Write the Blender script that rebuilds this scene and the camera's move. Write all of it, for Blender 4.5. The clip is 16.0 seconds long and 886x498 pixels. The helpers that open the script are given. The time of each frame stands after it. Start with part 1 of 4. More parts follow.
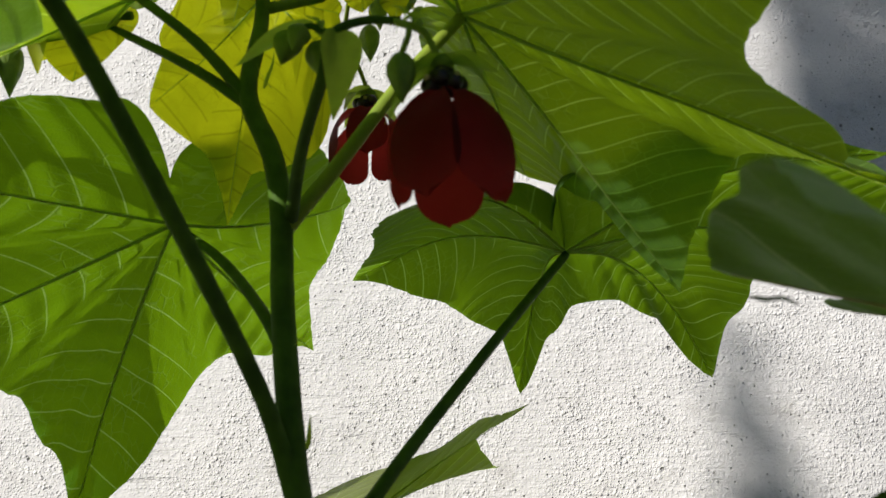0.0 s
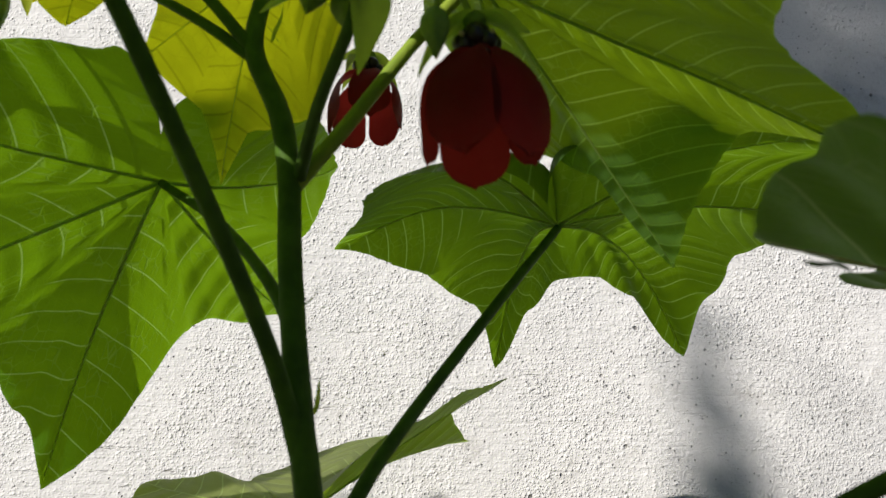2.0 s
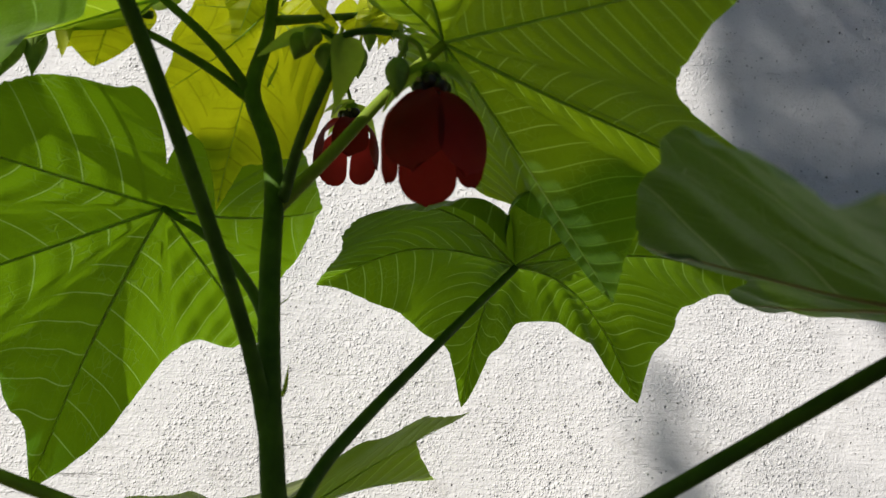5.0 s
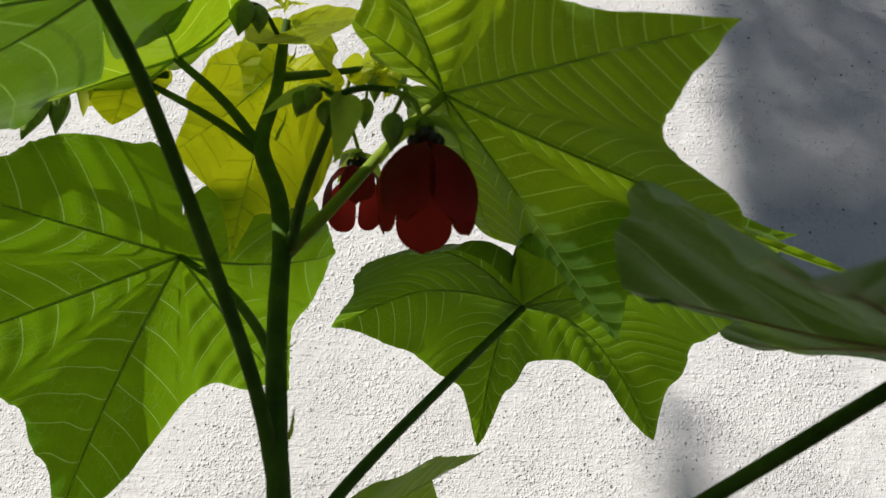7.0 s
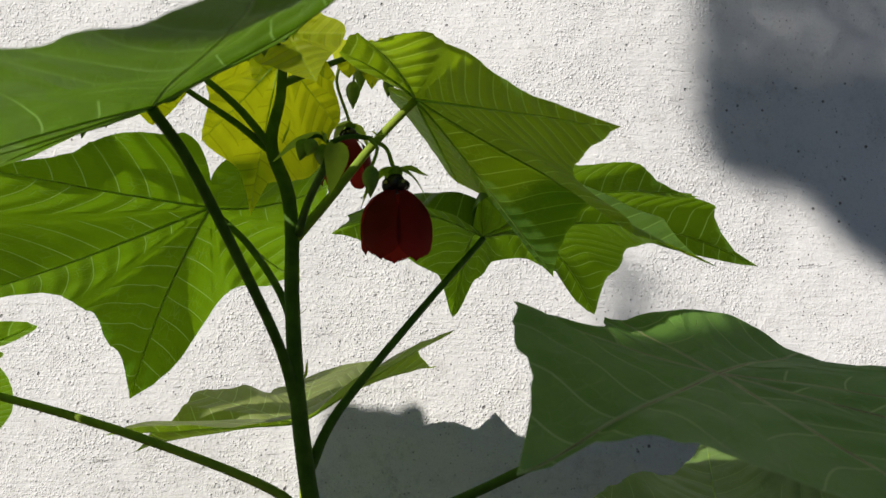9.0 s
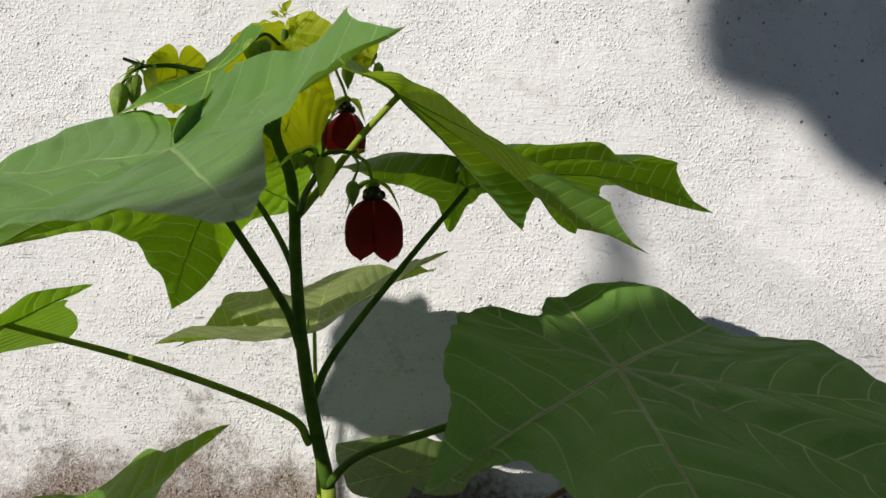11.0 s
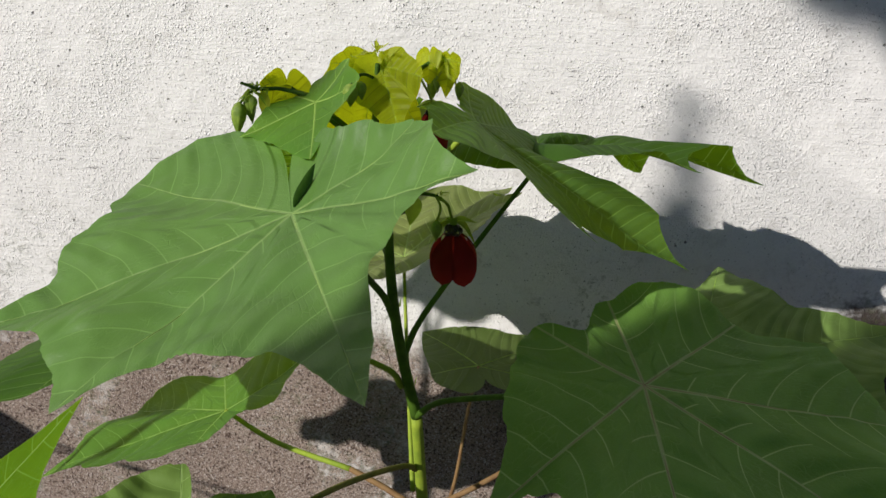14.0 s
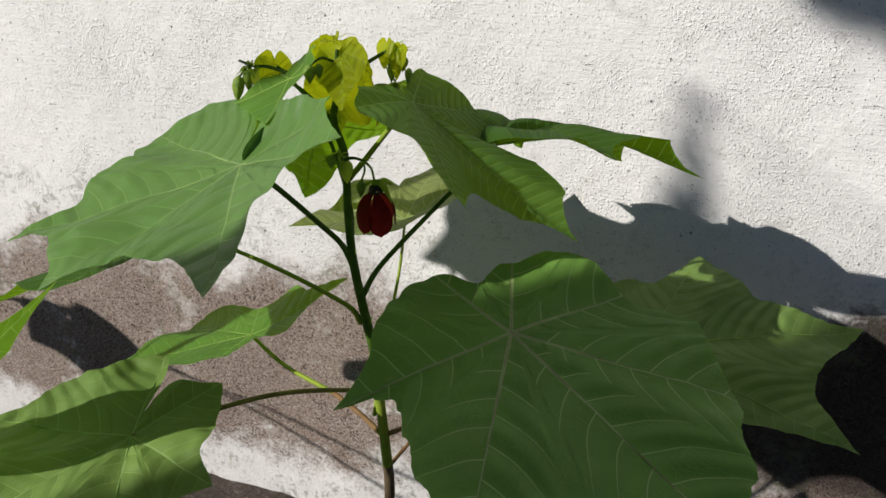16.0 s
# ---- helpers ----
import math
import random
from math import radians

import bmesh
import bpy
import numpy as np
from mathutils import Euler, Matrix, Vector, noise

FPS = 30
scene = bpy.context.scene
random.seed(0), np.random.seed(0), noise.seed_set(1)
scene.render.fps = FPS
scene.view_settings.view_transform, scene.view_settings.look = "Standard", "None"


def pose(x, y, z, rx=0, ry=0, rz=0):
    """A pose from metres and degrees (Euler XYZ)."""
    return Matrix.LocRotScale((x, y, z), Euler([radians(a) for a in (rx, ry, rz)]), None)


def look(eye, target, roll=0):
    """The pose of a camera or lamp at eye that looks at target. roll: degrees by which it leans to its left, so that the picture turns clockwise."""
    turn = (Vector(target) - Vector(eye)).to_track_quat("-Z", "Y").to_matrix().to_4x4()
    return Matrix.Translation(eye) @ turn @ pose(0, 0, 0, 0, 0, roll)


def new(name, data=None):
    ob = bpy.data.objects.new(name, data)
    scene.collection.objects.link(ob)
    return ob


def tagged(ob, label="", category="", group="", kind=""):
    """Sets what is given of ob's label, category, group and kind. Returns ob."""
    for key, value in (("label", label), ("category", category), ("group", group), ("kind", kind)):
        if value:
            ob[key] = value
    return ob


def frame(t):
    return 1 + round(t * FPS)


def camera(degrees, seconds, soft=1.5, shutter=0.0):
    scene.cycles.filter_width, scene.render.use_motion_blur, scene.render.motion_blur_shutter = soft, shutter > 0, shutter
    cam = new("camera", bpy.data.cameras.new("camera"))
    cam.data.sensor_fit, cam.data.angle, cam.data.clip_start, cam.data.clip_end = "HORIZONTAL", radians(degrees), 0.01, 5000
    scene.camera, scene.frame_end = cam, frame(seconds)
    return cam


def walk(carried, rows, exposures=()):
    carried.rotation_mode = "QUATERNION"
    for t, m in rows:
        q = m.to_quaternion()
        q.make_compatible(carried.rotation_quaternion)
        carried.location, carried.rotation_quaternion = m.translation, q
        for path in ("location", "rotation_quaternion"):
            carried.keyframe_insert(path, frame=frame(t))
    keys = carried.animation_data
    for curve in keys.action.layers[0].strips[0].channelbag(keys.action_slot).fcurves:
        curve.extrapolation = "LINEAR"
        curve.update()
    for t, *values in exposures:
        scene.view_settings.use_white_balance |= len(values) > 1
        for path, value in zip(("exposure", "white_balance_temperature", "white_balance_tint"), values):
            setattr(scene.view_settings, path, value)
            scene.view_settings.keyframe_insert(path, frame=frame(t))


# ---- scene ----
cam = camera(58.1, 16.0)
cam.data.dof.use_dof, cam.data.dof.focus_distance, cam.data.dof.aperture_fstop = True, 0.72, 19.0
PATH = [
    (0, (-0.029, 0.041, 0.32), (0.023, 1.954, 0.901), -2.4),
    (0.5, (-0.065, 0.051, 0.311), (0.031, 1.965, 0.884), -2.1),
    (1, (-0.058, 0.048, 0.315), (0.078, 1.966, 0.865), -1.9),
    (1.5, (-0.057, 0.046, 0.318), (0.107, 1.965, 0.858), -1.8),
    (2, (-0.056, 0.049, 0.316), (0.13, 1.968, 0.846), -1.6),
    (2.5, (-0.052, 0.046, 0.316), (0.144, 1.965, 0.844), -1.5),
    (3, (-0.051, 0.041, 0.314), (0.158, 1.959, 0.841), -1.5),
    (3.2, (-0.05, 0.043, 0.319), (0.166, 1.963, 0.837), -1.7),
    (5.3, (-0.04, 0.001, 0.268), (0.146, 1.85, 1.009), 1.1),
    (5.5, (-0.032, 0.002, 0.267), (0.144, 1.848, 1.017), 1.1),
    (6, (-0.024, -0.004, 0.269), (0.124, 1.832, 1.047), 1.1),
    (6.5, (-0.027, -0.011, 0.268), (0.104, 1.821, 1.06), 0.9),
    (7, (-0.031, -0.012, 0.272), (0.088, 1.817, 1.071), 0.6),
    (7.5, (-0.036, -0.04, 0.285), (0.085, 1.861, 0.896), 0.4),
    (8, (-0.027, -0.088, 0.31), (0.104, 1.863, 0.73), 0.9),
    (8.5, (-0.02, -0.141, 0.329), (0.103, 1.822, 0.695), 0.8),
    (8.7, (-0.021, -0.157, 0.339), (0.11, 1.812, 0.665), 0.6),
    (10.8, (0.008, -0.267, 0.464), (0.075, 1.725, 0.304), 3.3),
    (11, (0.019, -0.284, 0.475), (0.061, 1.705, 0.269), 2.0),
    (11.5, (0.018, -0.312, 0.515), (0.054, 1.648, 0.12), 2.5),
    (12, (0.021, -0.32, 0.563), (0.036, 1.625, 0.101), 2.6),
    (12.5, (0.036, -0.319, 0.602), (-0.009, 1.597, 0.031), 2.2),
    (13, (0.038, -0.336, 0.658), (-0.062, 1.549, -0.003), 2.0),
    (13.5, (0.024, -0.347, 0.677), (-0.098, 1.515, -0.042), 1.8),
    (14, (0.022, -0.355, 0.7), (-0.122, 1.489, -0.061), 1.8),
    (14.5, (0.045, -0.363, 0.71), (-0.116, 1.468, -0.079), 2.2),
    (15, (0.125, -0.38, 0.708), (-0.175, 1.423, -0.102), 1.8),
    (15.5, (0.228, -0.426, 0.711), (-0.224, 1.346, -0.1), 1.9),
    (16, (0.283, -0.447, 0.738), (-0.256, 1.301, -0.071), 2.2),
]
walk(cam, [(t, look(eye, target, roll)) for t, eye, target, roll in PATH], [(0.0, 0.05, 5950.0, 10.0), (8.7, 0.0, 5950.0, 10.0), (11.0, 0.0, 5950.0, 10.0), (16.0, 0.0, 5950.0, 10.0)])

# ---- light ----
SUN_WAY = Vector((1.07, 1.0, -0.79)).normalized()
world = bpy.data.worlds.new("world")
scene.world = world
world.use_nodes = True
sky = world.node_tree.nodes.new("ShaderNodeTexSky")
sky.sky_type, sky.sun_disc = "NISHITA", False
sky.sun_elevation = math.asin(-SUN_WAY.z)
sky.air_density, sky.dust_density, sky.ozone_density = 1.0, 0.3, 5.5
sky.sun_rotation = math.atan2(-SUN_WAY.x, -SUN_WAY.y)
background = world.node_tree.nodes["Background"]
clear = world.node_tree.nodes.new("ShaderNodeMix")
clear.data_type, clear.blend_type = "RGBA", "MULTIPLY"
clear.inputs[0].default_value, clear.inputs[7].default_value = 1.0, (1.0, 1.0, 0.95, 1.0)
world.node_tree.links.new(sky.outputs[0], clear.inputs[6])
world.node_tree.links.new(clear.outputs[2], background.inputs[0])
background.inputs[1].default_value = 0.034
sun = new("sun", bpy.data.lights.new("sun", "SUN"))
sun.data.energy, sun.data.angle, sun.data.color = 5.2, radians(0.53), (1.0, 0.905, 0.79)
sun.matrix_basis = look((-3, -8, 7), Vector((-3, -8, 7)) + SUN_WAY)


# ---- materials ----
class Nodes:
    """A small builder of node materials."""

    def __init__(self, name):
        self.mat = bpy.data.materials.new(name)
        self.mat.use_nodes = True
        self.tree = self.mat.node_tree
        self.tree.nodes.clear()
        self.out = self.tree.nodes.new("ShaderNodeOutputMaterial")

    def add(self, kind, **settings):
        node = self.tree.nodes.new(kind)
        for key, value in settings.items():
            setattr(node, key, value)
        return node

    def put(self, socket, value):
        if isinstance(value, bpy.types.NodeSocket):
            self.tree.links.new(value, socket)
        else:
            socket.default_value = value

    def math(self, op, a, b=0.0, c=0.0, clamp=False):
        node = self.add("ShaderNodeMath", operation=op, use_clamp=clamp)
        for socket, value in zip(node.inputs, (a, b, c)):
            self.put(socket, value)
        return node.outputs[0]

    def step(self, value, low, high, to_low=0.0, to_high=1.0):
        node = self.add("ShaderNodeMapRange", interpolation_type="SMOOTHSTEP")
        for socket, v in zip(node.inputs, (value, low, high, to_low, to_high)):
            self.put(socket, v)
        return node.outputs[0]

    def mix(self, factor, a, b, blend="MIX"):
        node = self.add("ShaderNodeMix", data_type="RGBA", blend_type=blend)
        for socket, v in zip((node.inputs[0], node.inputs[6], node.inputs[7]), (factor, a, b)):
            self.put(socket, v if isinstance(v, (bpy.types.NodeSocket, float, int)) else (*v, 1.0))
        return node.outputs[2]

    def coords(self, kind="Object"):
        return self.add("ShaderNodeTexCoord").outputs[kind]

    def noise(self, scale, detail=3.0, rough=0.55, vector=None, distortion=0.0):
        node = self.add("ShaderNodeTexNoise")
        self.put(node.inputs["Vector"], vector or self.coords())
        self.put(node.inputs["Scale"], scale)
        self.put(node.inputs["Detail"], detail)
        self.put(node.inputs["Roughness"], rough)
        self.put(node.inputs["Distortion"], distortion)
        return node.outputs[0]

    def voronoi(self, scale, feature="F1", vector=None, out="Distance", jitter=1.0):
        node = self.add("ShaderNodeTexVoronoi", feature=feature)
        self.put(node.inputs["Randomness"], jitter)
        self.put(node.inputs["Vector"], vector or self.coords())
        self.put(node.inputs["Scale"], scale)
        return node.outputs[out]

    def bump(self, height, distance, strength=1.0, normal=None):
        node = self.add("ShaderNodeBump")
        self.put(node.inputs["Height"], height)
        node.inputs["Distance"].default_value, node.inputs["Strength"].default_value = distance, strength
        if normal:
            self.put(node.inputs["Normal"], normal)
        return node.outputs[0]

    def principled(self, colour, rough, normal=None, **more):
        node = self.add("ShaderNodeBsdfPrincipled")
        self.put(node.inputs["Base Color"], colour if isinstance(colour, bpy.types.NodeSocket) else (*colour, 1.0))
        self.put(node.inputs["Roughness"], rough)
        for key, value in more.items():
            self.put(node.inputs[key.replace("_", " ")], value)
        if normal:
            self.put(node.inputs["Normal"], normal)
        return node.outputs[0]

    def sheet(self, surface, colour, share, normal=None):
        """Mixes light that comes through a thin sheet into a surface."""
        through_light = self.add("ShaderNodeBsdfTranslucent")
        self.put(through_light.inputs[0], colour if isinstance(colour, bpy.types.NodeSocket) else (*colour, 1.0))
        if normal:
            self.put(through_light.inputs["Normal"], normal)
        node = self.add("ShaderNodeMixShader")
        self.put(node.inputs[0], share)
        self.put(node.inputs[1], surface)
        self.put(node.inputs[2], through_light.outputs[0])
        return node.outputs[0]

    def done(self, shader):
        self.put(self.out.inputs[0], shader)
        return self.mat


def leaf_material(name, face, glow, vein, spacing=0.030, share=0.5, gloss=0.42, vein_show=0.85, width=1.0, sheen=0.30, quilt=0.0011, lines=1.7, stray=0.55, sides=0.70):
    """A leaf blade: pale veins along each lobe, arching side veins and fine cross veins between them."""
    n = Nodes(name)
    split = n.add("ShaderNodeSeparateXYZ")
    uv = n.coords("UV")
    n.put(split.inputs[0], uv)
    gap = n.add("ShaderNodeSeparateXYZ")
    n.put(gap.inputs[0], n.add("ShaderNodeUVMap", uv_map="Gap").outputs[0])
    midway, outward = gap.outputs[0], gap.outputs[1]
    along, side = split.outputs[0], n.math("ABSOLUTE", split.outputs[1])
    place = n.coords("Object")
    wobble = n.noise(11.0, 2.0, vector=uv)
    start = n.math("SUBTRACT", along, n.math("MULTIPLY", side, 0.35))
    start = n.math("SUBTRACT", start, n.math("MULTIPLY", n.math("MULTIPLY", side, side), 8.0))
    start = n.math("ADD", start, n.math("MULTIPLY", n.math("SUBTRACT", wobble, 0.5), stray * spacing))
    start = n.math("ADD", start, n.math("MULTIPLY", n.math("GREATER_THAN", split.outputs[1], 0.0), 0.45 * spacing))
    turn = n.math("FRACT", n.math("DIVIDE", start, spacing))
    off = n.math("MULTIPLY", n.math("ABSOLUTE", n.math("SUBTRACT", turn, 0.5)), spacing)
    rooted = n.step(start, spacing * 0.85, spacing * 1.05)
    inside = n.step(midway, 0.93, 1.0, 1.0, 0.0)
    taper = n.step(side, 0.0, 0.09, 1.0, 0.6)
    side_vein = n.step(n.math("DIVIDE", off, taper), 0.00028 * width, 0.00075 * width, 1.0, 0.0)
    side_vein = n.math("MULTIPLY", n.math("MULTIPLY", side_vein, rooted), n.math("MULTIPLY", inside, taper))
    main_vein = n.step(n.math("DIVIDE", side, n.step(along, 0.0, 0.20, 1.9, 0.7)), 0.0004 * width, 0.0011 * width, 1.0, 0.0)
    ladder = n.add("ShaderNodeCombineXYZ")
    n.put(ladder.inputs[0], n.math("MULTIPLY", start, 1.9 / spacing))
    n.put(ladder.inputs[1], n.math("DIVIDE", side, 0.0046))
    ticks = n.step(n.voronoi(1.0, "DISTANCE_TO_EDGE", ladder.outputs[0], jitter=0.55), 0.012, 0.055, 1.0, 0.0)
    ticks = n.math("MULTIPLY", ticks, n.step(n.noise(26.0, 2.0, 0.5, uv), 0.40, 0.70, 0.10, 0.75))
    net = n.step(n.voronoi(330.0, "DISTANCE_TO_EDGE", uv), 0.02, 0.12, 1.0, 0.0)
    fine_veins = n.math("MAXIMUM", ticks, n.math("MULTIPLY", net, 0.18))
    veins = n.math("MAXIMUM", n.math("MAXIMUM", n.math("MULTIPLY", side_vein, min(1.0, sides * width)), main_vein), n.math("MULTIPLY", fine_veins, 0.28))
    blotch = n.noise(14.0, 4.0, 0.6, place)
    broad = n.noise(5.0, 3.0, 0.5, place)
    fine = n.noise(160.0, 3.0, 0.6, place)
    tone = n.add("ShaderNodeObjectInfo").outputs["Random"]
    base = n.mix(n.step(blotch, 0.3, 0.75), tuple(c * 0.72 for c in face), face)
    base = n.mix(n.math("MULTIPLY", n.step(broad, 0.35, 0.65), 0.35), base, tuple(c * f for c, f in zip(face, (1.25, 1.12, 0.75))))
    base = n.mix(n.math("MULTIPLY", fine, 0.35), base, tuple(min(1, c * 1.35) for c in face))
    base = n.mix(n.math("MULTIPLY", tone, 0.25), base, tuple(c * f for c, f in zip(face, (1.25, 1.05, 0.8))))
    base = n.mix(n.math("MULTIPLY", veins, vein_show), base, vein)
    inner = n.mix(n.step(blotch, 0.25, 0.8), tuple(c * 0.80 for c in glow), glow)
    inner = n.mix(n.math("MULTIPLY", n.step(broad, 0.35, 0.68), 0.4), inner, tuple(c * f for c, f in zip(glow, (1.18, 1.06, 1.0))))
    inner = n.mix(n.math("MULTIPLY", fine, 0.25), inner, tuple(c * 0.75 for c in glow))
    rim = n.step(n.math("ADD", outward, n.math("MULTIPLY", n.math("SUBTRACT", blotch, 0.5), 0.05)), 0.975, 1.0)
    inner = n.mix(n.math("MULTIPLY", rim, 0.35), inner, tuple(min(1.0, c * 1.5 + 0.03) for c in glow))
    inner = n.mix(n.math("MULTIPLY", n.math("MAXIMUM", side_vein, n.math("MULTIPLY", ticks, 0.34)), 0.85), inner, tuple(min(1.0, c * lines + 0.10 * (lines > 1)) for c in glow))
    between_veins = n.math("MULTIPLY", n.math("MULTIPLY", n.step(off, 0.0, spacing * 0.5), rooted), inside)
    pillow = n.math("ADD", between_veins, n.math("MULTIPLY", fine, 0.10))
    pillow = n.math("ADD", pillow, n.math("MULTIPLY", blotch, 0.5))
    pillow = n.math("SUBTRACT", pillow, n.math("MULTIPLY", n.math("MAXIMUM", main_vein, fine_veins), 0.22))
    relief = n.bump(pillow, quilt, 0.8)
    rough = n.math("ADD", gloss, n.math("MULTIPLY", fine, 0.16))
    surface = n.principled(base, rough, relief, Specular_IOR_Level=sheen)
    return n.done(n.sheet(surface, inner, share, relief))


def stalk_material(name, low, high, rough=0.65, share=0.12):
    n = Nodes(name)
    place = n.coords()
    mottled = n.noise(60.0, 4.0, 0.6, place)
    streak = n.add("ShaderNodeMapping")
    n.put(streak.inputs[0], place)
    streak.inputs["Scale"].default_value = (400.0, 400.0, 40.0)
    lines = n.noise(1.0, 2.0, 0.5, streak.outputs[0])
    colour = n.mix(n.step(mottled, 0.3, 0.7), low, high)
    colour = n.mix(n.math("MULTIPLY", lines, 0.35), colour, tuple(c * 0.6 for c in low))
    relief = n.bump(n.math("ADD", lines, mottled), 0.0004, 0.7)
    return n.done(n.sheet(n.principled(colour, rough, relief, Specular_IOR_Level=0.18), high, share))


def wall_material():
    """Lime-washed rough plaster, bare and brown near its foot, with flaked whitewash and mould."""
    n = Nodes("whitewashed_plaster")
    place = n.coords()
    split = n.add("ShaderNodeSeparateXYZ")
    n.put(split.inputs[0], place)
    height = split.outputs[2]
    broad = n.noise(3.2, 4.0, 0.6, place)
    patch = n.noise(9.0, 5.0, 0.65, place)
    speck = n.noise(120.0, 3.0, 0.6, place)
    grain = n.noise(330.0, 4.0, 0.65, place)
    pits = n.voronoi(42.0, "F1", place)
    pit_here = n.math("MULTIPLY", n.step(n.math("ADD", pits, n.math("MULTIPLY", n.math("SUBTRACT", speck, 0.5), 0.12)), 0.045, 0.11, 1.0, 0.0), n.step(n.noise(16.0, 2.0, 0.5, place), 0.50, 0.58))
    small_pits = n.math("MULTIPLY", n.step(n.voronoi(150.0, "F1", place), 0.08, 0.20, 1.0, 0.0), n.step(speck, 0.47, 0.57))
    white = n.mix(n.step(broad, 0.35, 0.7), (0.83, 0.815, 0.785), (0.77, 0.755, 0.73))
    white = n.mix(n.math("MULTIPLY", n.step(speck, 0.5, 0.75), 0.2), white, (0.66, 0.64, 0.61))
    grime = n.math("MULTIPLY", n.step(n.noise(22.0, 5.0, 0.7, place), 0.54, 0.72), 0.32)
    white = n.mix(grime, white, (0.45, 0.42, 0.37))
    white = n.mix(n.math("MULTIPLY", n.math("MAXIMUM", pit_here, n.math("MULTIPLY", small_pits, 0.7)), 0.85), white, (0.13, 0.12, 0.105))
    trowel = n.add("ShaderNodeMapping")
    n.put(trowel.inputs[0], place)
    trowel.inputs["Scale"].default_value = (14.0, 14.0, 95.0)
    seams = n.math("MULTIPLY", n.step(n.noise(1.0, 4.0, 0.7, trowel.outputs[0]), 0.63, 0.70), n.step(broad, 0.45, 0.6))
    white = n.mix(n.math("MULTIPLY", n.step(grain, 0.38, 0.46, 1.0, 0.0), 0.16), white, (0.50, 0.48, 0.45))
    white = n.mix(n.math("MULTIPLY", seams, 0.35), white, (0.36, 0.34, 0.31))
    bare = n.mix(n.step(patch, 0.35, 0.7), (0.27, 0.205, 0.165), (0.375, 0.300, 0.245))
    bare = n.mix(n.step(grain, 0.54, 0.60), bare, (0.56, 0.50, 0.45))
    bare = n.mix(n.step(n.noise(240.0, 2.0, 0.5, place), 0.54, 0.62), bare, (0.09, 0.062, 0.05))
    # deep shade and dark staining at the foot's right, both painted near black
    damp_shade = n.step(n.math("ADD", split.outputs[0], n.math("MULTIPLY", n.math("SUBTRACT", patch, 0.5), 0.5)), -0.06, 0.22)
    damp_shade = n.math("MULTIPLY", damp_shade, n.step(height, -0.30, -0.18))
    bare = n.mix(n.math("MULTIPLY", damp_shade, 0.9), bare, (0.030, 0.022, 0.018))
    edge = n.math("ADD", height, n.math("MULTIPLY", n.math("SUBTRACT", broad, 0.5), -0.30))
    edge = n.math("ADD", edge, n.math("MULTIPLY", n.math("SUBTRACT", patch, 0.5), -0.22))
    edge = n.math("ADD", edge, n.math("MULTIPLY", n.math("SUBTRACT", speck, 0.5), 0.10))
    edge = n.math("SUBTRACT", edge, n.step(split.outputs[0], 0.30, 0.60, 0.0, 0.09))
    foot = n.step(edge, -0.03, 0.06, 1.0, 0.0)
    splash = n.math("MULTIPLY", n.step(n.math("ADD", patch, n.math("MULTIPLY", speck, 0.35)), 0.74, 0.86), n.step(height, -0.32, -0.18, 1.0, 0.45))
    low_white = n.step(edge, -0.47, -0.37, 0.85, 0.0)
    foot = n.math("MULTIPLY", foot, n.math("SUBTRACT", 1.0, n.math("MULTIPLY", n.math("MAXIMUM", n.math("MULTIPLY", splash, 0.8), low_white), n.math("SUBTRACT", 1.0, n.math("MULTIPLY", damp_shade, 0.9)))))
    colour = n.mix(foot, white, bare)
    moss = n.math("MULTIPLY", n.step(n.noise(70.0, 4.0, 0.7, place), 0.5, 0.62), n.math("MULTIPLY", n.step(height, 0.06, 0.30, 1.0, 0.0), n.step(patch, 0.45, 0.6)))
    colour = n.mix(n.math("MULTIPLY", moss, 0.55), colour, (0.10, 0.115, 0.055))
    smooth = n.step(n.noise(6.0, 3.0, 0.6, place), 0.42, 0.60, 1.0, 0.35)
    nubs = n.step(n.voronoi(205.0, "F1", place), 0.0, 0.62, 1.0, 0.0)
    nubs = n.math("MULTIPLY", nubs, n.step(n.noise(140.0, 2.0, 0.5, place), 0.35, 0.65))
    crumbs = n.step(n.voronoi(460.0, "F1", place), 0.0, 0.6, 1.0, 0.0)
    ridge = n.math("MULTIPLY", n.math("ADD", n.math("MULTIPLY", nubs, 0.0013), n.math("MULTIPLY", crumbs, 0.0007)), smooth)
    ridge = n.math("ADD", ridge, n.math("MULTIPLY", speck, 0.0010))
    ridge = n.math("ADD", ridge, n.math("MULTIPLY", n.math("MULTIPLY", foot, crumbs), 0.0016))
    strokes = n.add("ShaderNodeMapping")
    n.put(strokes.inputs[0], place)
    strokes.inputs["Scale"].default_value, strokes.inputs["Rotation"].default_value = (24.0, 24.0, 210.0), (0.0, 0.06, 0.0)
    ridge = n.math("ADD", ridge, n.math("MULTIPLY", n.noise(1.0, 3.0, 0.6, strokes.outputs[0], 0.6), 0.0012))
    ridge = n.math("SUBTRACT", ridge, n.math("MULTIPLY", n.math("MAXIMUM", n.math("MAXIMUM", pit_here, small_pits), n.math("MULTIPLY", seams, 0.6)), 0.0025))
    relief = n.bump(ridge, 1.0, 1.0)
    return n.done(n.principled(colour, 0.93, relief, Specular_IOR_Level=0.2))


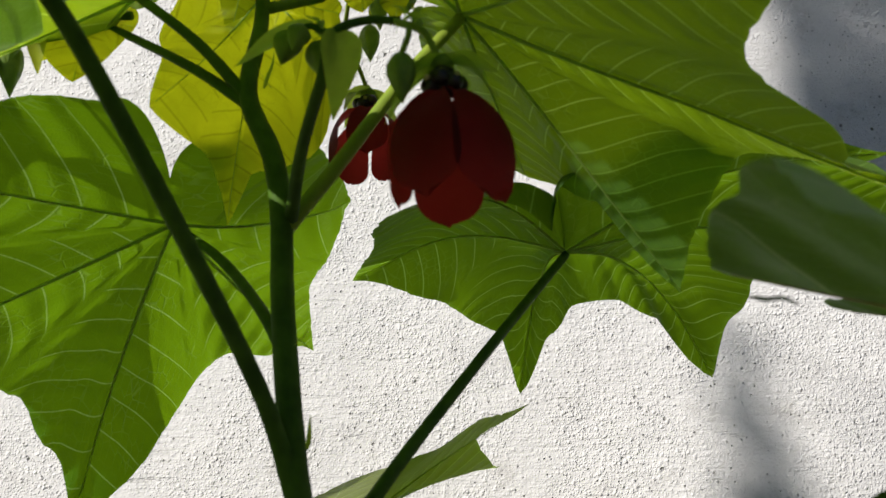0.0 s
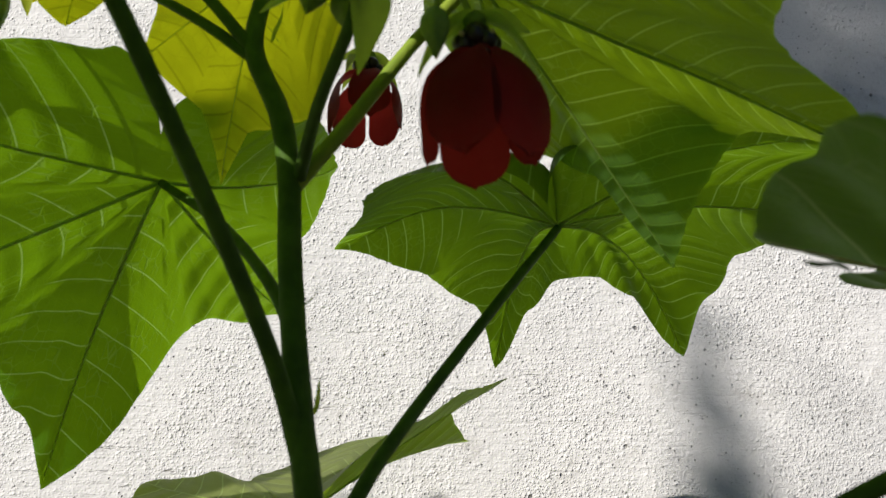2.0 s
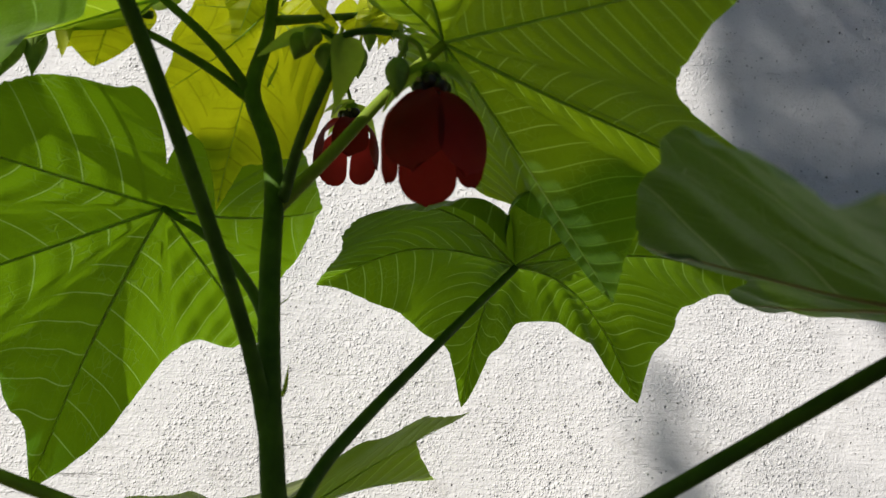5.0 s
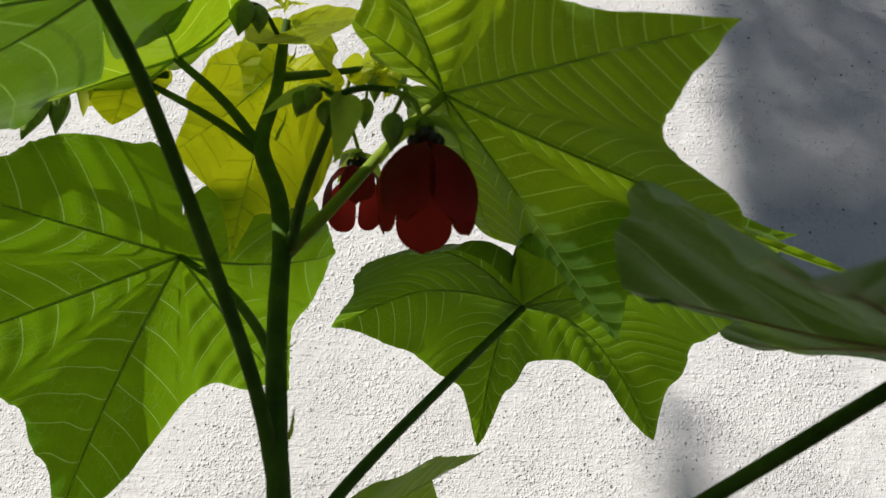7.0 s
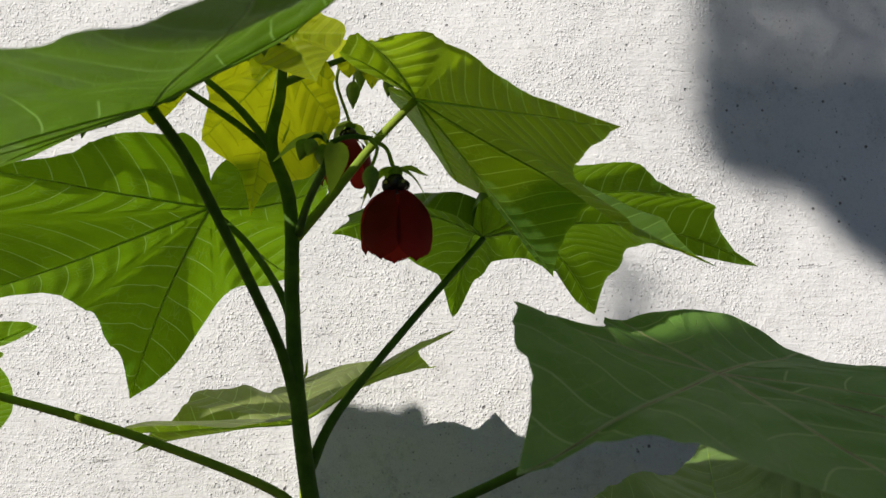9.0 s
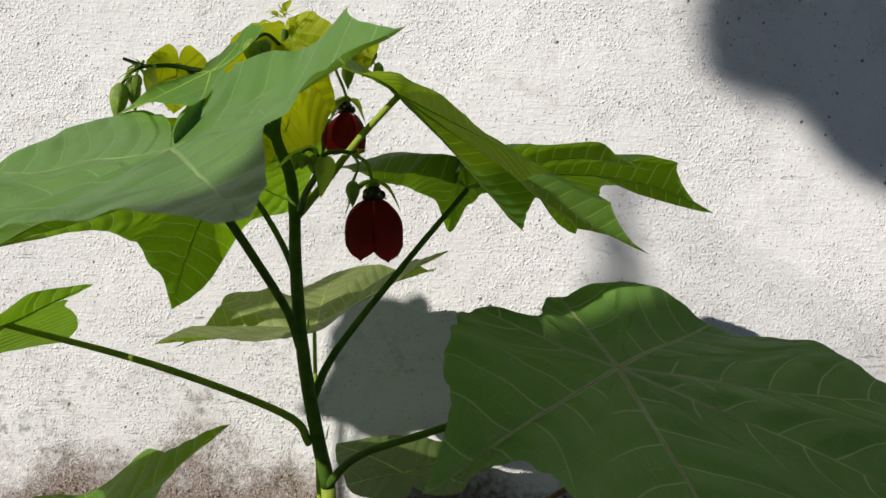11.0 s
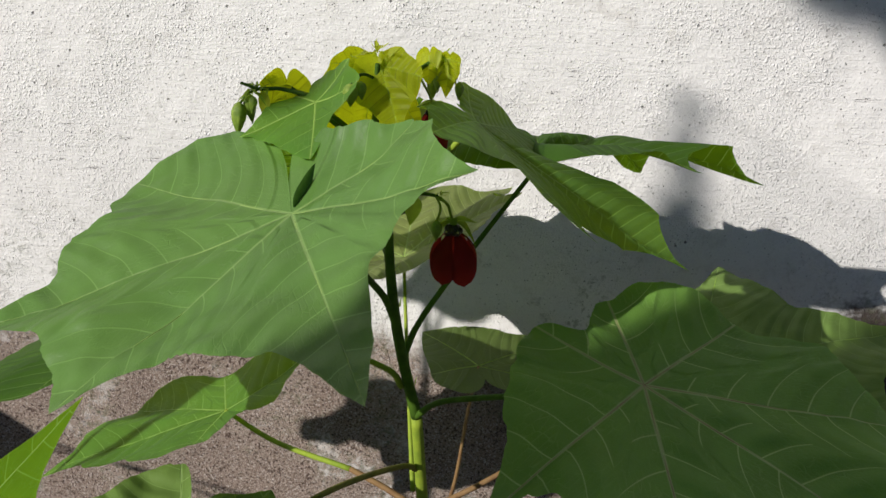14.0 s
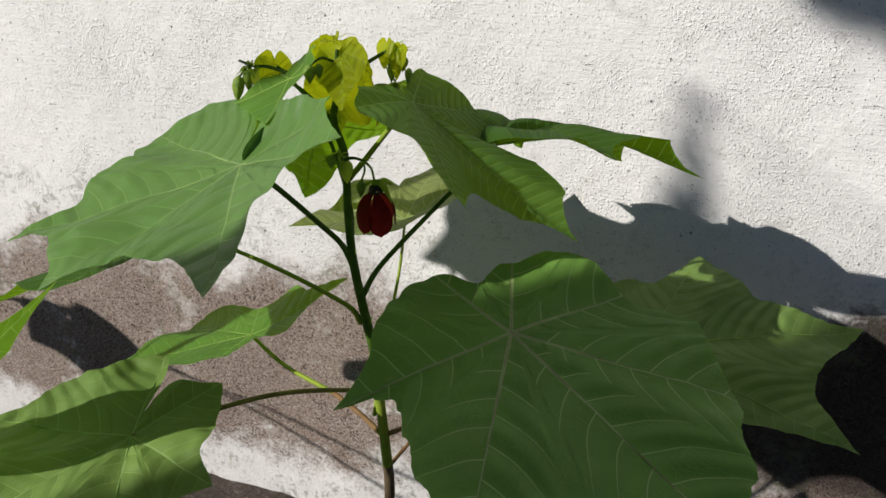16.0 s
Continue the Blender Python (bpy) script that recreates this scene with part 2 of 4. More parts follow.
def soil_material():
    n = Nodes("dry_soil")
    place = n.coords()
    colour = n.mix(n.step(n.noise(4.0, 5.0, 0.6, place), 0.3, 0.7), (0.045, 0.034, 0.026), (0.080, 0.062, 0.048))
    colour = n.mix(n.step(n.noise(90.0, 4.0, 0.6, place), 0.55, 0.7), colour, (0.17, 0.14, 0.115))
    relief = n.bump(n.noise(55.0, 6.0, 0.7, place), 0.012)
    return n.done(n.principled(colour, 0.95, relief))


def petal_material():
    n = Nodes("maroon_petal")
    place = n.coords()
    soft = n.noise(120.0, 3.0, 0.5, place)
    colour = n.mix(n.step(soft, 0.3, 0.7), (0.036, 0.004, 0.005), (0.070, 0.008, 0.008))
    return n.done(n.sheet(n.principled(colour, 0.6, n.bump(soft, 0.0006), Specular_IOR_Level=0.12), (0.40, 0.030, 0.020), 0.42))


def plain_material(name, low, high, scale, rough, share=0.0, relief=0.0005):
    n = Nodes(name)
    soft = n.noise(scale, 4.0, 0.6)
    surface = n.principled(n.mix(n.step(soft, 0.3, 0.7), low, high), rough, n.bump(soft, relief))
    return n.done(n.sheet(surface, high, share) if share else surface)


LEAF = leaf_material("mature_leaf", (0.074, 0.168, 0.030), (0.170, 0.318, 0.001), (0.22, 0.36, 0.06), spacing=0.0155, share=0.56, vein_show=0.75, sheen=0.08, width=0.9, lines=1.55)
LEAF_SOFT = leaf_material("soft_veined_leaf", (0.042, 0.145, 0.010), (0.175, 0.330, 0.001), (0.20, 0.33, 0.05), spacing=0.023, share=0.56, vein_show=0.6, sheen=0.08, width=0.9, lines=1.22, quilt=0.0022, stray=0.35)
LEAF_LIGHT = leaf_material("light_leaf", (0.088, 0.188, 0.042), (0.390, 0.600, 0.001), (0.25, 0.40, 0.07), spacing=0.0135, vein_show=0.75, sheen=0.08, width=0.9, lines=1.4)
LEAF_BROAD = leaf_material("broad_leaf", (0.124, 0.262, 0.060), (0.130, 0.262, 0.001), (0.30, 0.44, 0.14), spacing=0.031, gloss=0.36, width=1.15, share=0.40, sheen=0.30, vein_show=0.75, quilt=0.0020, stray=0.25, sides=0.38)
LEAF_OLD = leaf_material("old_leaf", (0.155, 0.320, 0.062), (0.20, 0.36, 0.004), (0.44, 0.50, 0.21), spacing=0.034, share=0.28, gloss=0.46, vein_show=0.92, width=1.4, sheen=0.26, quilt=0.0030, stray=0.22, sides=0.52)
LEAF_GREY = leaf_material("greyish_leaf", (0.165, 0.275, 0.066), (0.20, 0.30, 0.004), (0.30, 0.42, 0.14), spacing=0.024, share=0.30, gloss=0.5, width=0.9, quilt=0.0013, stray=0.3, sides=0.55)
LEAF_PALE = leaf_material("pale_leaf", (0.230, 0.285, 0.100), (0.25, 0.40, 0.001), (0.36, 0.44, 0.18), spacing=0.018)
# darker leaf colour that carries the shade on the low leaf by the wall
LEAF_SHADED = leaf_material("shaded_leaf", (0.100, 0.155, 0.040), (0.12, 0.19, 0.002), (0.22, 0.28, 0.10), spacing=0.020, share=0.3)
LEAF_FRESH = leaf_material("fresh_leaf", (0.105, 0.26, 0.032), (0.34, 0.52, 0.003), (0.30, 0.44, 0.10), spacing=0.026, width=0.75)
# thin leaf with its sunlit brightness put into the colours
LEAF_LIT = leaf_material("thin_lit_leaf", (0.11, 0.27, 0.008), (0.46, 0.70, 0.001), (0.30, 0.44, 0.05), spacing=0.026, share=0.70, sheen=0.10, lines=1.2)
LEAF_YOUNG = leaf_material("young_leaf", (0.36, 0.43, 0.006), (0.76, 0.86, 0.001), (0.46, 0.52, 0.04), spacing=0.012, share=0.70, vein_show=0.35, lines=0.55, sheen=0.22, gloss=0.34, quilt=0.0016)
VEIN = stalk_material("leaf_rib", (0.36, 0.52, 0.10), (0.50, 0.68, 0.14), share=0.5)
VEIN_TOP = stalk_material("pale_rib", (0.28, 0.43, 0.11), (0.37, 0.52, 0.14), share=0.3)
RIB_RED = stalk_material("reddish_rib", (0.33, 0.25, 0.11), (0.40, 0.38, 0.16))
STALK = stalk_material("green_stalk", (0.050, 0.105, 0.009), (0.095, 0.180, 0.015), share=0.10)
STALK_PALE = stalk_material("pale_green_stalk", (0.22, 0.31, 0.03), (0.33, 0.42, 0.04))
STALK_RED = stalk_material("reddish_stalk", (0.20, 0.11, 0.05), (0.30, 0.19, 0.08))
STALK_OLIVE = stalk_material("olive_stalk", (0.17, 0.165, 0.030), (0.30, 0.27, 0.06))
BARK = stalk_material("brown_bark", (0.085, 0.06, 0.035), (0.15, 0.11, 0.06), 0.8)
WALL = wall_material()
SOIL = soil_material()
PETAL = petal_material()
CALYX = plain_material("green_calyx", (0.24, 0.36, 0.035), (0.42, 0.56, 0.05), 150.0, 0.6, 0.60)
YOUNG_BRACT = plain_material("yellow_bract", (0.34, 0.40, 0.02), (0.52, 0.58, 0.03), 150.0, 0.55, 0.6)
TORN = plain_material("torn_blade", (0.03, 0.085, 0.010), (0.07, 0.16, 0.022), 200.0, 0.5, 0.3)
BUD = plain_material("green_bud", (0.16, 0.26, 0.030), (0.34, 0.46, 0.06), 200.0, 0.6, 0.35)
STAMEN = plain_material("dark_stamen", (0.012, 0.007, 0.006), (0.03, 0.015, 0.012), 300.0, 0.35)
TREE_LEAF = plain_material("tree_leaf", (0.05, 0.09, 0.025), (0.09, 0.15, 0.04), 8.0, 0.5, 0.2)
ANTHER = plain_material("yellow_anther", (0.40, 0.34, 0.10), (0.55, 0.48, 0.18), 300.0, 0.6)


# ---- mesh helpers ----
def mesh_of(name, verts, faces, material, uvs=None, smooth=True):
    mesh = bpy.data.meshes.new(name)
    mesh.from_pydata([tuple(v) for v in verts], [], faces)
    mesh.materials.append(material)
    if smooth:
        mesh.polygons.foreach_set("use_smooth", [True] * len(mesh.polygons))
    if uvs:
        layer = mesh.uv_layers.new(name="UVMap")
        layer.data.foreach_set("uv", [c for uv in uvs for c in uv])
    mesh.update()
    return mesh


def part(name, mesh, parent, label="", m=None):
    """Links a mesh as one part under a thing or a part."""
    ob = new(name, mesh)
    ob.parent = parent
    if m is not None:
        ob.matrix_basis = m
    return tagged(ob, label)


def glide(points, steps):
    """A smooth line through points of any size (Catmull-Rom)."""
    p = [np.array(q, float) for q in points]
    p = [2 * p[0] - p[1]] + p + [2 * p[-1] - p[-2]]
    line = []
    for a, b, c, d in zip(p, p[1:], p[2:], p[3:]):
        for i in range(steps):
            t = i / steps
            line.append(0.5 * (2 * b + (c - a) * t + (2 * a - 5 * b + 4 * c - d) * t * t + (3 * b - a - 3 * c + d) * t ** 3))
    line.append(p[-2])
    return line


def tube(points, steps=8, sides=10, wobble=0.0, seed=0):
    """Vertices and faces of a tapered round stalk. points: (x, y, z, radius)."""
    line = glide(points, steps)
    verts, faces = [], []
    across = None
    rng = random.Random(seed)
    for i, q in enumerate(line):
        here = Vector(q[:3])
        ahead = Vector(line[min(i + 1, len(line) - 1)][:3]) - Vector(line[max(i - 1, 0)][:3])
        ahead.normalize()
        across = (across or Vector((0.31, 0.83, 0.46))).copy()
        across = (across - ahead * across.dot(ahead)).normalized()
        up = ahead.cross(across)
        for s in range(sides):
            a = 2 * math.pi * s / sides
            r = max(float(q[3]), 0.0002) * (1 + wobble * (rng.random() - 0.5))
            verts.append(here + r * (across * math.cos(a) + up * math.sin(a)))
    rings = len(line)
    for i in range(rings - 1):
        for s in range(sides):
            t = (s + 1) % sides
            faces.append((i * sides + s, i * sides + t, (i + 1) * sides + t, (i + 1) * sides + s))
    faces.append(tuple(range(sides))[::-1])
    faces.append(tuple((rings - 1) * sides + s for s in range(sides)))
    return verts, faces


def join(pieces):
    verts, faces = [], []
    for v, f in pieces:
        base = len(verts)
        verts += list(v)
        faces += [tuple(i + base for i in face) for face in f]
    return verts, faces


def ease(t):
    return t * t * (3 - 2 * t)


def leaf(parent, at, outline, material, rings=56, spokes=300, arch=0.05, seed=1, label="", ripple=0.0, spacing=0.020, rib=0.0013, bend=1.6, rib_material=None, wave=0.004, dome=0.0):
    """A palmate leaf with its stalk's end at the origin. outline: (angle, reach, rise, kind) round the blade;
    kind t is a lobe's pointed tip, b a round lobe (B with a rib), s a bay between lobes, n the notch at the leaf's base."""
    outline = sorted(outline)
    rng = random.Random(seed)
    loop = [(a - 360, r, z, k) for a, r, z, k in outline] + outline + [(a + 360, r, z, k) for a, r, z, k in outline]
    ribs = [(a, r) for a, r, z, k in outline if k in "tB"]

    def edge(angle):
        for (a0, r0, z0, k0), (a1, r1, z1, k1) in zip(loop, loop[1:]):
            if a0 <= angle < a1:
                t = (angle - a0) / (a1 - a0)
                z = z0 + (z1 - z0) * ease(t)
                if k0 == "t" and k1 == "t":
                    w = t
                elif k0 == "t":
                    w = 1 - (1 - t) ** 2.1
                elif k1 == "t":
                    w = t ** 2.1
                elif k0 == "n":
                    w = 1 - (1 - t) ** 2.4
                elif k1 == "n":
                    w = t ** 2.4
                else:
                    w = ease(t)
                return r0 + (r1 - r0) * w, z
        return outline[0][1], outline[0][2]

    def nearest(angle):
        return min(ribs, key=lambda rib_: abs((angle - rib_[0] + 180) % 360 - 180))

    def between(angle):
        """0 on a rib, 1 midway between two."""
        angles = sorted(r[0] for r in ribs)
        angles = [angles[-1] - 360] + angles + [angles[0] + 360]
        for a0, a1 in zip(angles, angles[1:]):
            if a0 <= angle <= a1:
                return math.sin(math.pi * (angle - a0) / (a1 - a0)) ** 2 * min(1.0, (a1 - a0) / 40)
        return 0.0

    def height(angle, reach, f, z):
        r = reach * f
        rib_angle, _ = nearest(angle)
        d = radians((angle - rib_angle + 180) % 360 - 180)
        along, side = r * math.cos(d), abs(r * math.sin(d))
        start = along - 0.35 * side - 8.0 * side * side
        h = z * f ** bend + arch * r * between(angle) + dome * math.sin(math.pi * f)
        h -= ripple * math.cos(2 * math.pi * start / spacing) * min(1, side / 0.02) * (1 - between(angle)) * min(1, r / 0.05)
        h += 0.35 * wave * noise.noise((r * math.cos(radians(angle)) * 45 + seed, r * math.sin(radians(angle)) * 45, seed * 2.3)) * f * f
        h += wave * (noise.noise((r * math.cos(radians(angle)) * 14 + seed, r * math.sin(radians(angle)) * 14, seed * 1.7))) * f
        return h

    first = next((a for a, r, z, k in outline if k == "n"), outline[0][0])
    angles = [first + 360 * j / spokes for j in range(spokes + 1)]
    keys = [a + 360 * m for a, r, z, k in outline for m in (-1, 0, 1, 2) if k in "tn"]
    for key in keys:
        j = min(range(spokes + 1), key=lambda i: abs(angles[i] - key))
        if abs(angles[j] - key) < 360 / spokes and 0 < j < spokes:
            angles[j] = key
    angles = [(a + 180) % 360 - 180 for a in angles]
    rim = []
    for a in angles:
        reach, z = edge(a)
        crinkle = 0.016 * noise.noise((a * 0.16 + seed * 3.1, seed, 0)) + 0.010 * noise.noise((a * 0.6, seed * 2.0, 1)) + 0.004 * (rng.random() - 0.5)
        rim.append((a, reach * (1 + crinkle), z))
    verts, faces, uvs, gaps = [Vector((0, 0, 0))], [], [], []
    spots = [(0.0, 0.0)]
    for a, reach, z in rim:
        middle = between(a)
        for i in range(1, rings + 1):
            f = i / rings
            spots.append((middle, f))
            r = reach * f
            verts.append(Vector((r * math.cos(radians(a)), r * math.sin(radians(a)), height(a, reach, f, z))))

    def uv(index, rib_):
        v = verts[index]
        c, s = math.cos(radians(rib_[0])), math.sin(radians(rib_[0]))
        return (v.x * c + v.y * s, v.y * c - v.x * s)

    for j in range(spokes):
        if outline and j == spokes:
            continue
        a0, a1 = angles[j], angles[j + 1]
        mid = a0 + ((a1 - a0 + 180) % 360 - 180) / 2
        rib_ = nearest(mid)
        base, after = 1 + j * rings, 1 + (j + 1) * rings
        face = (0, base, after)
        faces.append(face)
        uvs += [uv(i, rib_) for i in face]
        gaps += [spots[i] for i in face]
        for i in range(rings - 1):
            face = (base + i, base + i + 1, after + i + 1, after + i)
            faces.append(face)
            uvs += [uv(k, rib_) for k in face]
            gaps += [spots[k] for k in face]
    sheet = mesh_of("leaf", verts, faces, material, uvs)
    sheet.uv_layers.new(name="Gap").data.foreach_set("uv", [c for gap in gaps for c in gap])
    blade = part("leaf", sheet, parent, label, at)
    pieces = []
    for a, reach in ribs:
        z = edge(a)[1]
        path = []
        for f in (0.0, 0.15, 0.3, 0.5, 0.7, 0.85, 0.96):
            r = reach * f
            path.append((r * math.cos(radians(a)), r * math.sin(radians(a)), height(a, reach, f, z) - 0.0007 * (1 - f), rib * (1 - 0.88 * f)))
        pieces.append(tube(path, 3, 6))
    part("leaf_ribs", mesh_of("leaf_ribs", *join(pieces), rib_material or VEIN), blade)
    return blade


def stalk(parent, name, points, material, label="", steps=8, sides=10, wobble=0.05):
    return part(name, mesh_of(name, *tube(points, steps, sides, wobble, len(points)), material), parent, label)


# ---- the wall and the ground ----
def spread(low, fine_low, fine_high, high, step):
    inner = list(np.arange(fine_low, fine_high + step / 2, step))
    left = [fine_low - (fine_low - low) * (i / 8) ** 2 for i in range(8, 0, -1)]
    right = [fine_high + (high - fine_high) * (i / 8) ** 2 for i in range(1, 9)]
    return np.array(left + inner + right)


WALL_Y, GROUND = 0.85, -0.55
xs, zs = spread(-6.0, -1.15, 1.05, 6.0, 0.006), spread(GROUND - 0.3, -0.50, 1.30, 3.2, 0.006)
rng = np.random.default_rng(4)


def rough_field(nx, nz, cell):
    """Smooth random hills, one about every cell steps."""
    grid = rng.standard_normal((nz // cell + 3, nx // cell + 3))
    zi, xi = np.arange(nz) / cell, np.arange(nx) / cell
    z0, x0 = zi.astype(int), xi.astype(int)
    zt, xt = ease((zi - z0)[:, None]), ease((xi - x0)[None, :])
    a, b = grid[np.ix_(z0, x0)], grid[np.ix_(z0, x0 + 1)]
    c, d = grid[np.ix_(z0 + 1, x0)], grid[np.ix_(z0 + 1, x0 + 1)]
    return (a * (1 - xt) + b * xt) * (1 - zt) + (c * (1 - xt) + d * xt) * zt


nx, nz = len(xs), len(zs)
relief = 0.0026 * rough_field(nx, nz, 40) + 0.0005 * rough_field(nx, nz, 11) + 0.00025 * rough_field(nx, nz, 3)
front = [(x, WALL_Y + relief[j, i], z) for j, z in enumerate(zs) for i, x in enumerate(xs)]
quads = [(j * nx + i, j * nx + i + 1, (j + 1) * nx + i + 1, (j + 1) * nx + i) for j in range(nz - 1) for i in range(nx - 1)]
back = len(front)
x0, x1, z0, z1 = xs[0], xs[-1], zs[0], zs[-1]
front += [(x0, WALL_Y + 0.25, z0), (x1, WALL_Y + 0.25, z0), (x1, WALL_Y + 0.25, z1), (x0, WALL_Y + 0.25, z1)]
quads += [(back + 1, back, back + 3, back + 2), (nx - 1, 0, back, back + 1), ((nz - 1) * nx, nz * nx - 1, back + 2, back + 3),
          (0, (nz - 1) * nx, back + 3, back), (nz * nx - 1, nx - 1, back + 1, back + 2)]
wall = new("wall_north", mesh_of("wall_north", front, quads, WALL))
tagged(wall, "rough white limewashed plaster wall, bare and brown near its foot", "wall", kind="structure")

gx = np.concatenate([-np.geomspace(60, 1.5, 12), np.linspace(-1.4, 1.4, 90), np.geomspace(1.5, 60, 12)])
gy = np.concatenate([-np.geomspace(60, 1.1, 12), np.linspace(-1.0, 0.84, 60), np.geomspace(0.95, 60, 12)])
soil = [(x, y, GROUND + 0.012 * noise.noise((x * 6, y * 6, 0)) + 0.006 * noise.noise((x * 22, y * 22, 3))) for y in gy for x in gx]
quads = [(j * len(gx) + i, j * len(gx) + i + 1, (j + 1) * len(gx) + i + 1, (j + 1) * len(gx) + i) for j in range(len(gy) - 1) for i in range(len(gx) - 1)]
tagged(new("ground", mesh_of("ground", soil, quads, SOIL)), "dry brown bare soil at the foot of the wall", "ground", kind="structure")

# ---- the shrub ----
shrub = tagged(new("flowering_shrub"), "green shrub with large lobed leaves and hanging maroon flowers", "plant")

STEM = [(-0.040, 0.405, GROUND - 0.02, 0.0095), (-0.042, 0.402, -0.30, 0.0088), (-0.043, 0.397, -0.05, 0.0078), (-0.052, 0.388, 0.09, 0.0072), (-0.058, 0.374, 0.20, 0.0067),
        (-0.073, 0.371, 0.27, 0.0062), (-0.0815, 0.364, 0.33, 0.0058), (-0.087, 0.364, 0.39, 0.0054), (-0.089, 0.365, 0.435, 0.0051)]
STEM = [(x, y, z, r * 0.94) for x, y, z, r in STEM]
FOOT = (-0.0455, 0.3945, 0.005, 0.0072)
stalk(shrub, "lower_stem", STEM[:3] + [FOOT], BARK, "brown woody lower stem", sides=14)
stalk(shrub, "middle_stem", [FOOT] + STEM[3:5], STALK_PALE, "pale yellowish green stem", sides=14)
UPPER = [(-0.094, 0.369, 0.465, 0.0048), (-0.106, 0.370, 0.497, 0.0044), (-0.101, 0.369, 0.53, 0.0036), (-0.100, 0.368, 0.555, 0.0032), (-0.099, 0.367, 0.579, 0.0022)]
stalk(shrub, "stem", STEM[4:] + UPPER, STALK, "dark green upright stem", sides=16)


def petiole(points, material=STALK, label=""):
    return stalk(shrub, "leaf_stalk", [(x, y, z, r * 0.86) for x, y, z, r in points], material, label)


A_AT = pose(-0.146, 0.232, 0.480, 6.9, 26.5, -127.6)
B_AT = pose(-0.166, 0.462, 0.468, 1.8, 33.4, 127.0)
C_AT = pose(-0.007, 0.363, 0.531, -13.1, 34.1, -11.3)
D_AT = pose(0.057, 0.499, 0.455, -0.4, 6.9, 51.7)
E_AT = pose(-0.105, 0.610, 0.287, 2.4, 17.4, -153.7)
F_AT = pose(0.148, 0.230, 0.347, -1.7, 16.2, -72.6)
G_AT = pose(0.270, 0.520, 0.200, 15.9, -7.4, 15.8)
H_AT = pose(0.000, 0.660, 0.100, -10.5, -9.4, 138.7)
I_AT = pose(-0.332, 0.523, 0.085, -1.7, 18.6, -159.1)
J_AT = pose(-0.212, 0.098, 0.220, 5.4, -6.6, 51.0)
L_AT = pose(-0.315, 0.350, 0.337, 22.0, 20.0, -150.0)
N_AT = pose(-0.155, 0.358, 0.543, 25.4, 28.1, -86.3)
TOP_AT = pose(-0.098, 0.370, 0.578, 37.0, 58.2, -66.4)
YELLOW_AT = pose(-0.106, 0.402, 0.573, 71.4, 74.5, 153.4)
SMALL_AT = pose(-0.190, 0.388, 0.552, 0, 75, -90)
BUDLEAF_AT = pose(-0.056, 0.405, 0.582, 20, 70, -90)

petiole([(-0.081, 0.366, 0.318, 0.0050), (-0.090, 0.352, 0.352, 0.0042), (-0.104, 0.320, 0.390, 0.0039), (-0.132, 0.262, 0.455, 0.0037), (-0.146, 0.232, 0.478, 0.0036)])
petiole([(-0.084, 0.367, 0.345, 0.0040), (-0.093, 0.385, 0.385, 0.0034), (-0.125, 0.420, 0.43, 0.0030), (-0.166, 0.462, 0.467, 0.0026)])
petiole([(-0.089, 0.366, 0.428, 0.0045), (-0.065, 0.365, 0.458, 0.0038), (-0.035, 0.363, 0.498, 0.0034), (-0.007, 0.363, 0.530, 0.0032)], STALK_PALE, "yellowish green stalk")
petiole([(-0.073, 0.372, 0.276, 0.0046), (-0.055, 0.390, 0.315, 0.0038), (0.0, 0.445, 0.385, 0.0033), (0.057, 0.499, 0.453, 0.0030)])
petiole([(-0.062, 0.385, 0.09, 0.0034), (-0.075, 0.45, 0.15, 0.0030), (-0.095, 0.56, 0.22, 0.0027), (-0.105, 0.610, 0.286, 0.0026)], STALK_PALE, "pale green stalk")
petiole([(-0.060, 0.373, 0.200, 0.0046), (-0.030, 0.350, 0.237, 0.0038), (0.035, 0.310, 0.275, 0.0035), (0.148, 0.230, 0.345, 0.0032)])
petiole([(-0.045, 0.392, 0.06, 0.0044), (0.02, 0.40, 0.10, 0.0037), (0.15, 0.46, 0.16, 0.0033), (0.27, 0.52, 0.199, 0.0030)], STALK_RED, "reddish stalk")
petiole([(-0.044, 0.402, 0.0, 0.0036), (-0.02, 0.47, 0.03, 0.0030), (-0.01, 0.58, 0.07, 0.0027), (0.0, 0.66, 0.099, 0.0026)], STALK_RED, "reddish stalk")
petiole([(-0.048, 0.390, 0.055, 0.0050), (-0.096, 0.410, 0.070, 0.0044), (-0.144, 0.430, 0.079, 0.0042)], STALK_RED, "reddish stalk")
petiole([(-0.144, 0.430, 0.079, 0.0042), (-0.25, 0.48, 0.072, 0.0039), (-0.332, 0.523, 0.084, 0.0036)], STALK_PALE, "yellowish green stalk")
petiole([(-0.057, 0.385, 0.122, 0.0042), (-0.075, 0.35, 0.150, 0.0037), (-0.13, 0.23, 0.205, 0.0034), (-0.212, 0.098, 0.219, 0.0030)], STALK_OLIVE, "brownish olive stalk")
petiole([(-0.074, 0.372, 0.238, 0.0044), (-0.095, 0.366, 0.265, 0.0037), (-0.200, 0.360, 0.305, 0.0033), (-0.315, 0.35, 0.337, 0.0028)], STALK_PALE, "yellowish green stalk")
petiole([(-0.106, 0.370, 0.495, 0.0036), (-0.128, 0.364, 0.52, 0.0030), (-0.155, 0.358, 0.542, 0.0026)])
petiole([(-0.106, 0.371, 0.492, 0.0034), (-0.135, 0.375, 0.515, 0.0028), (-0.185, 0.388, 0.549, 0.0022)])
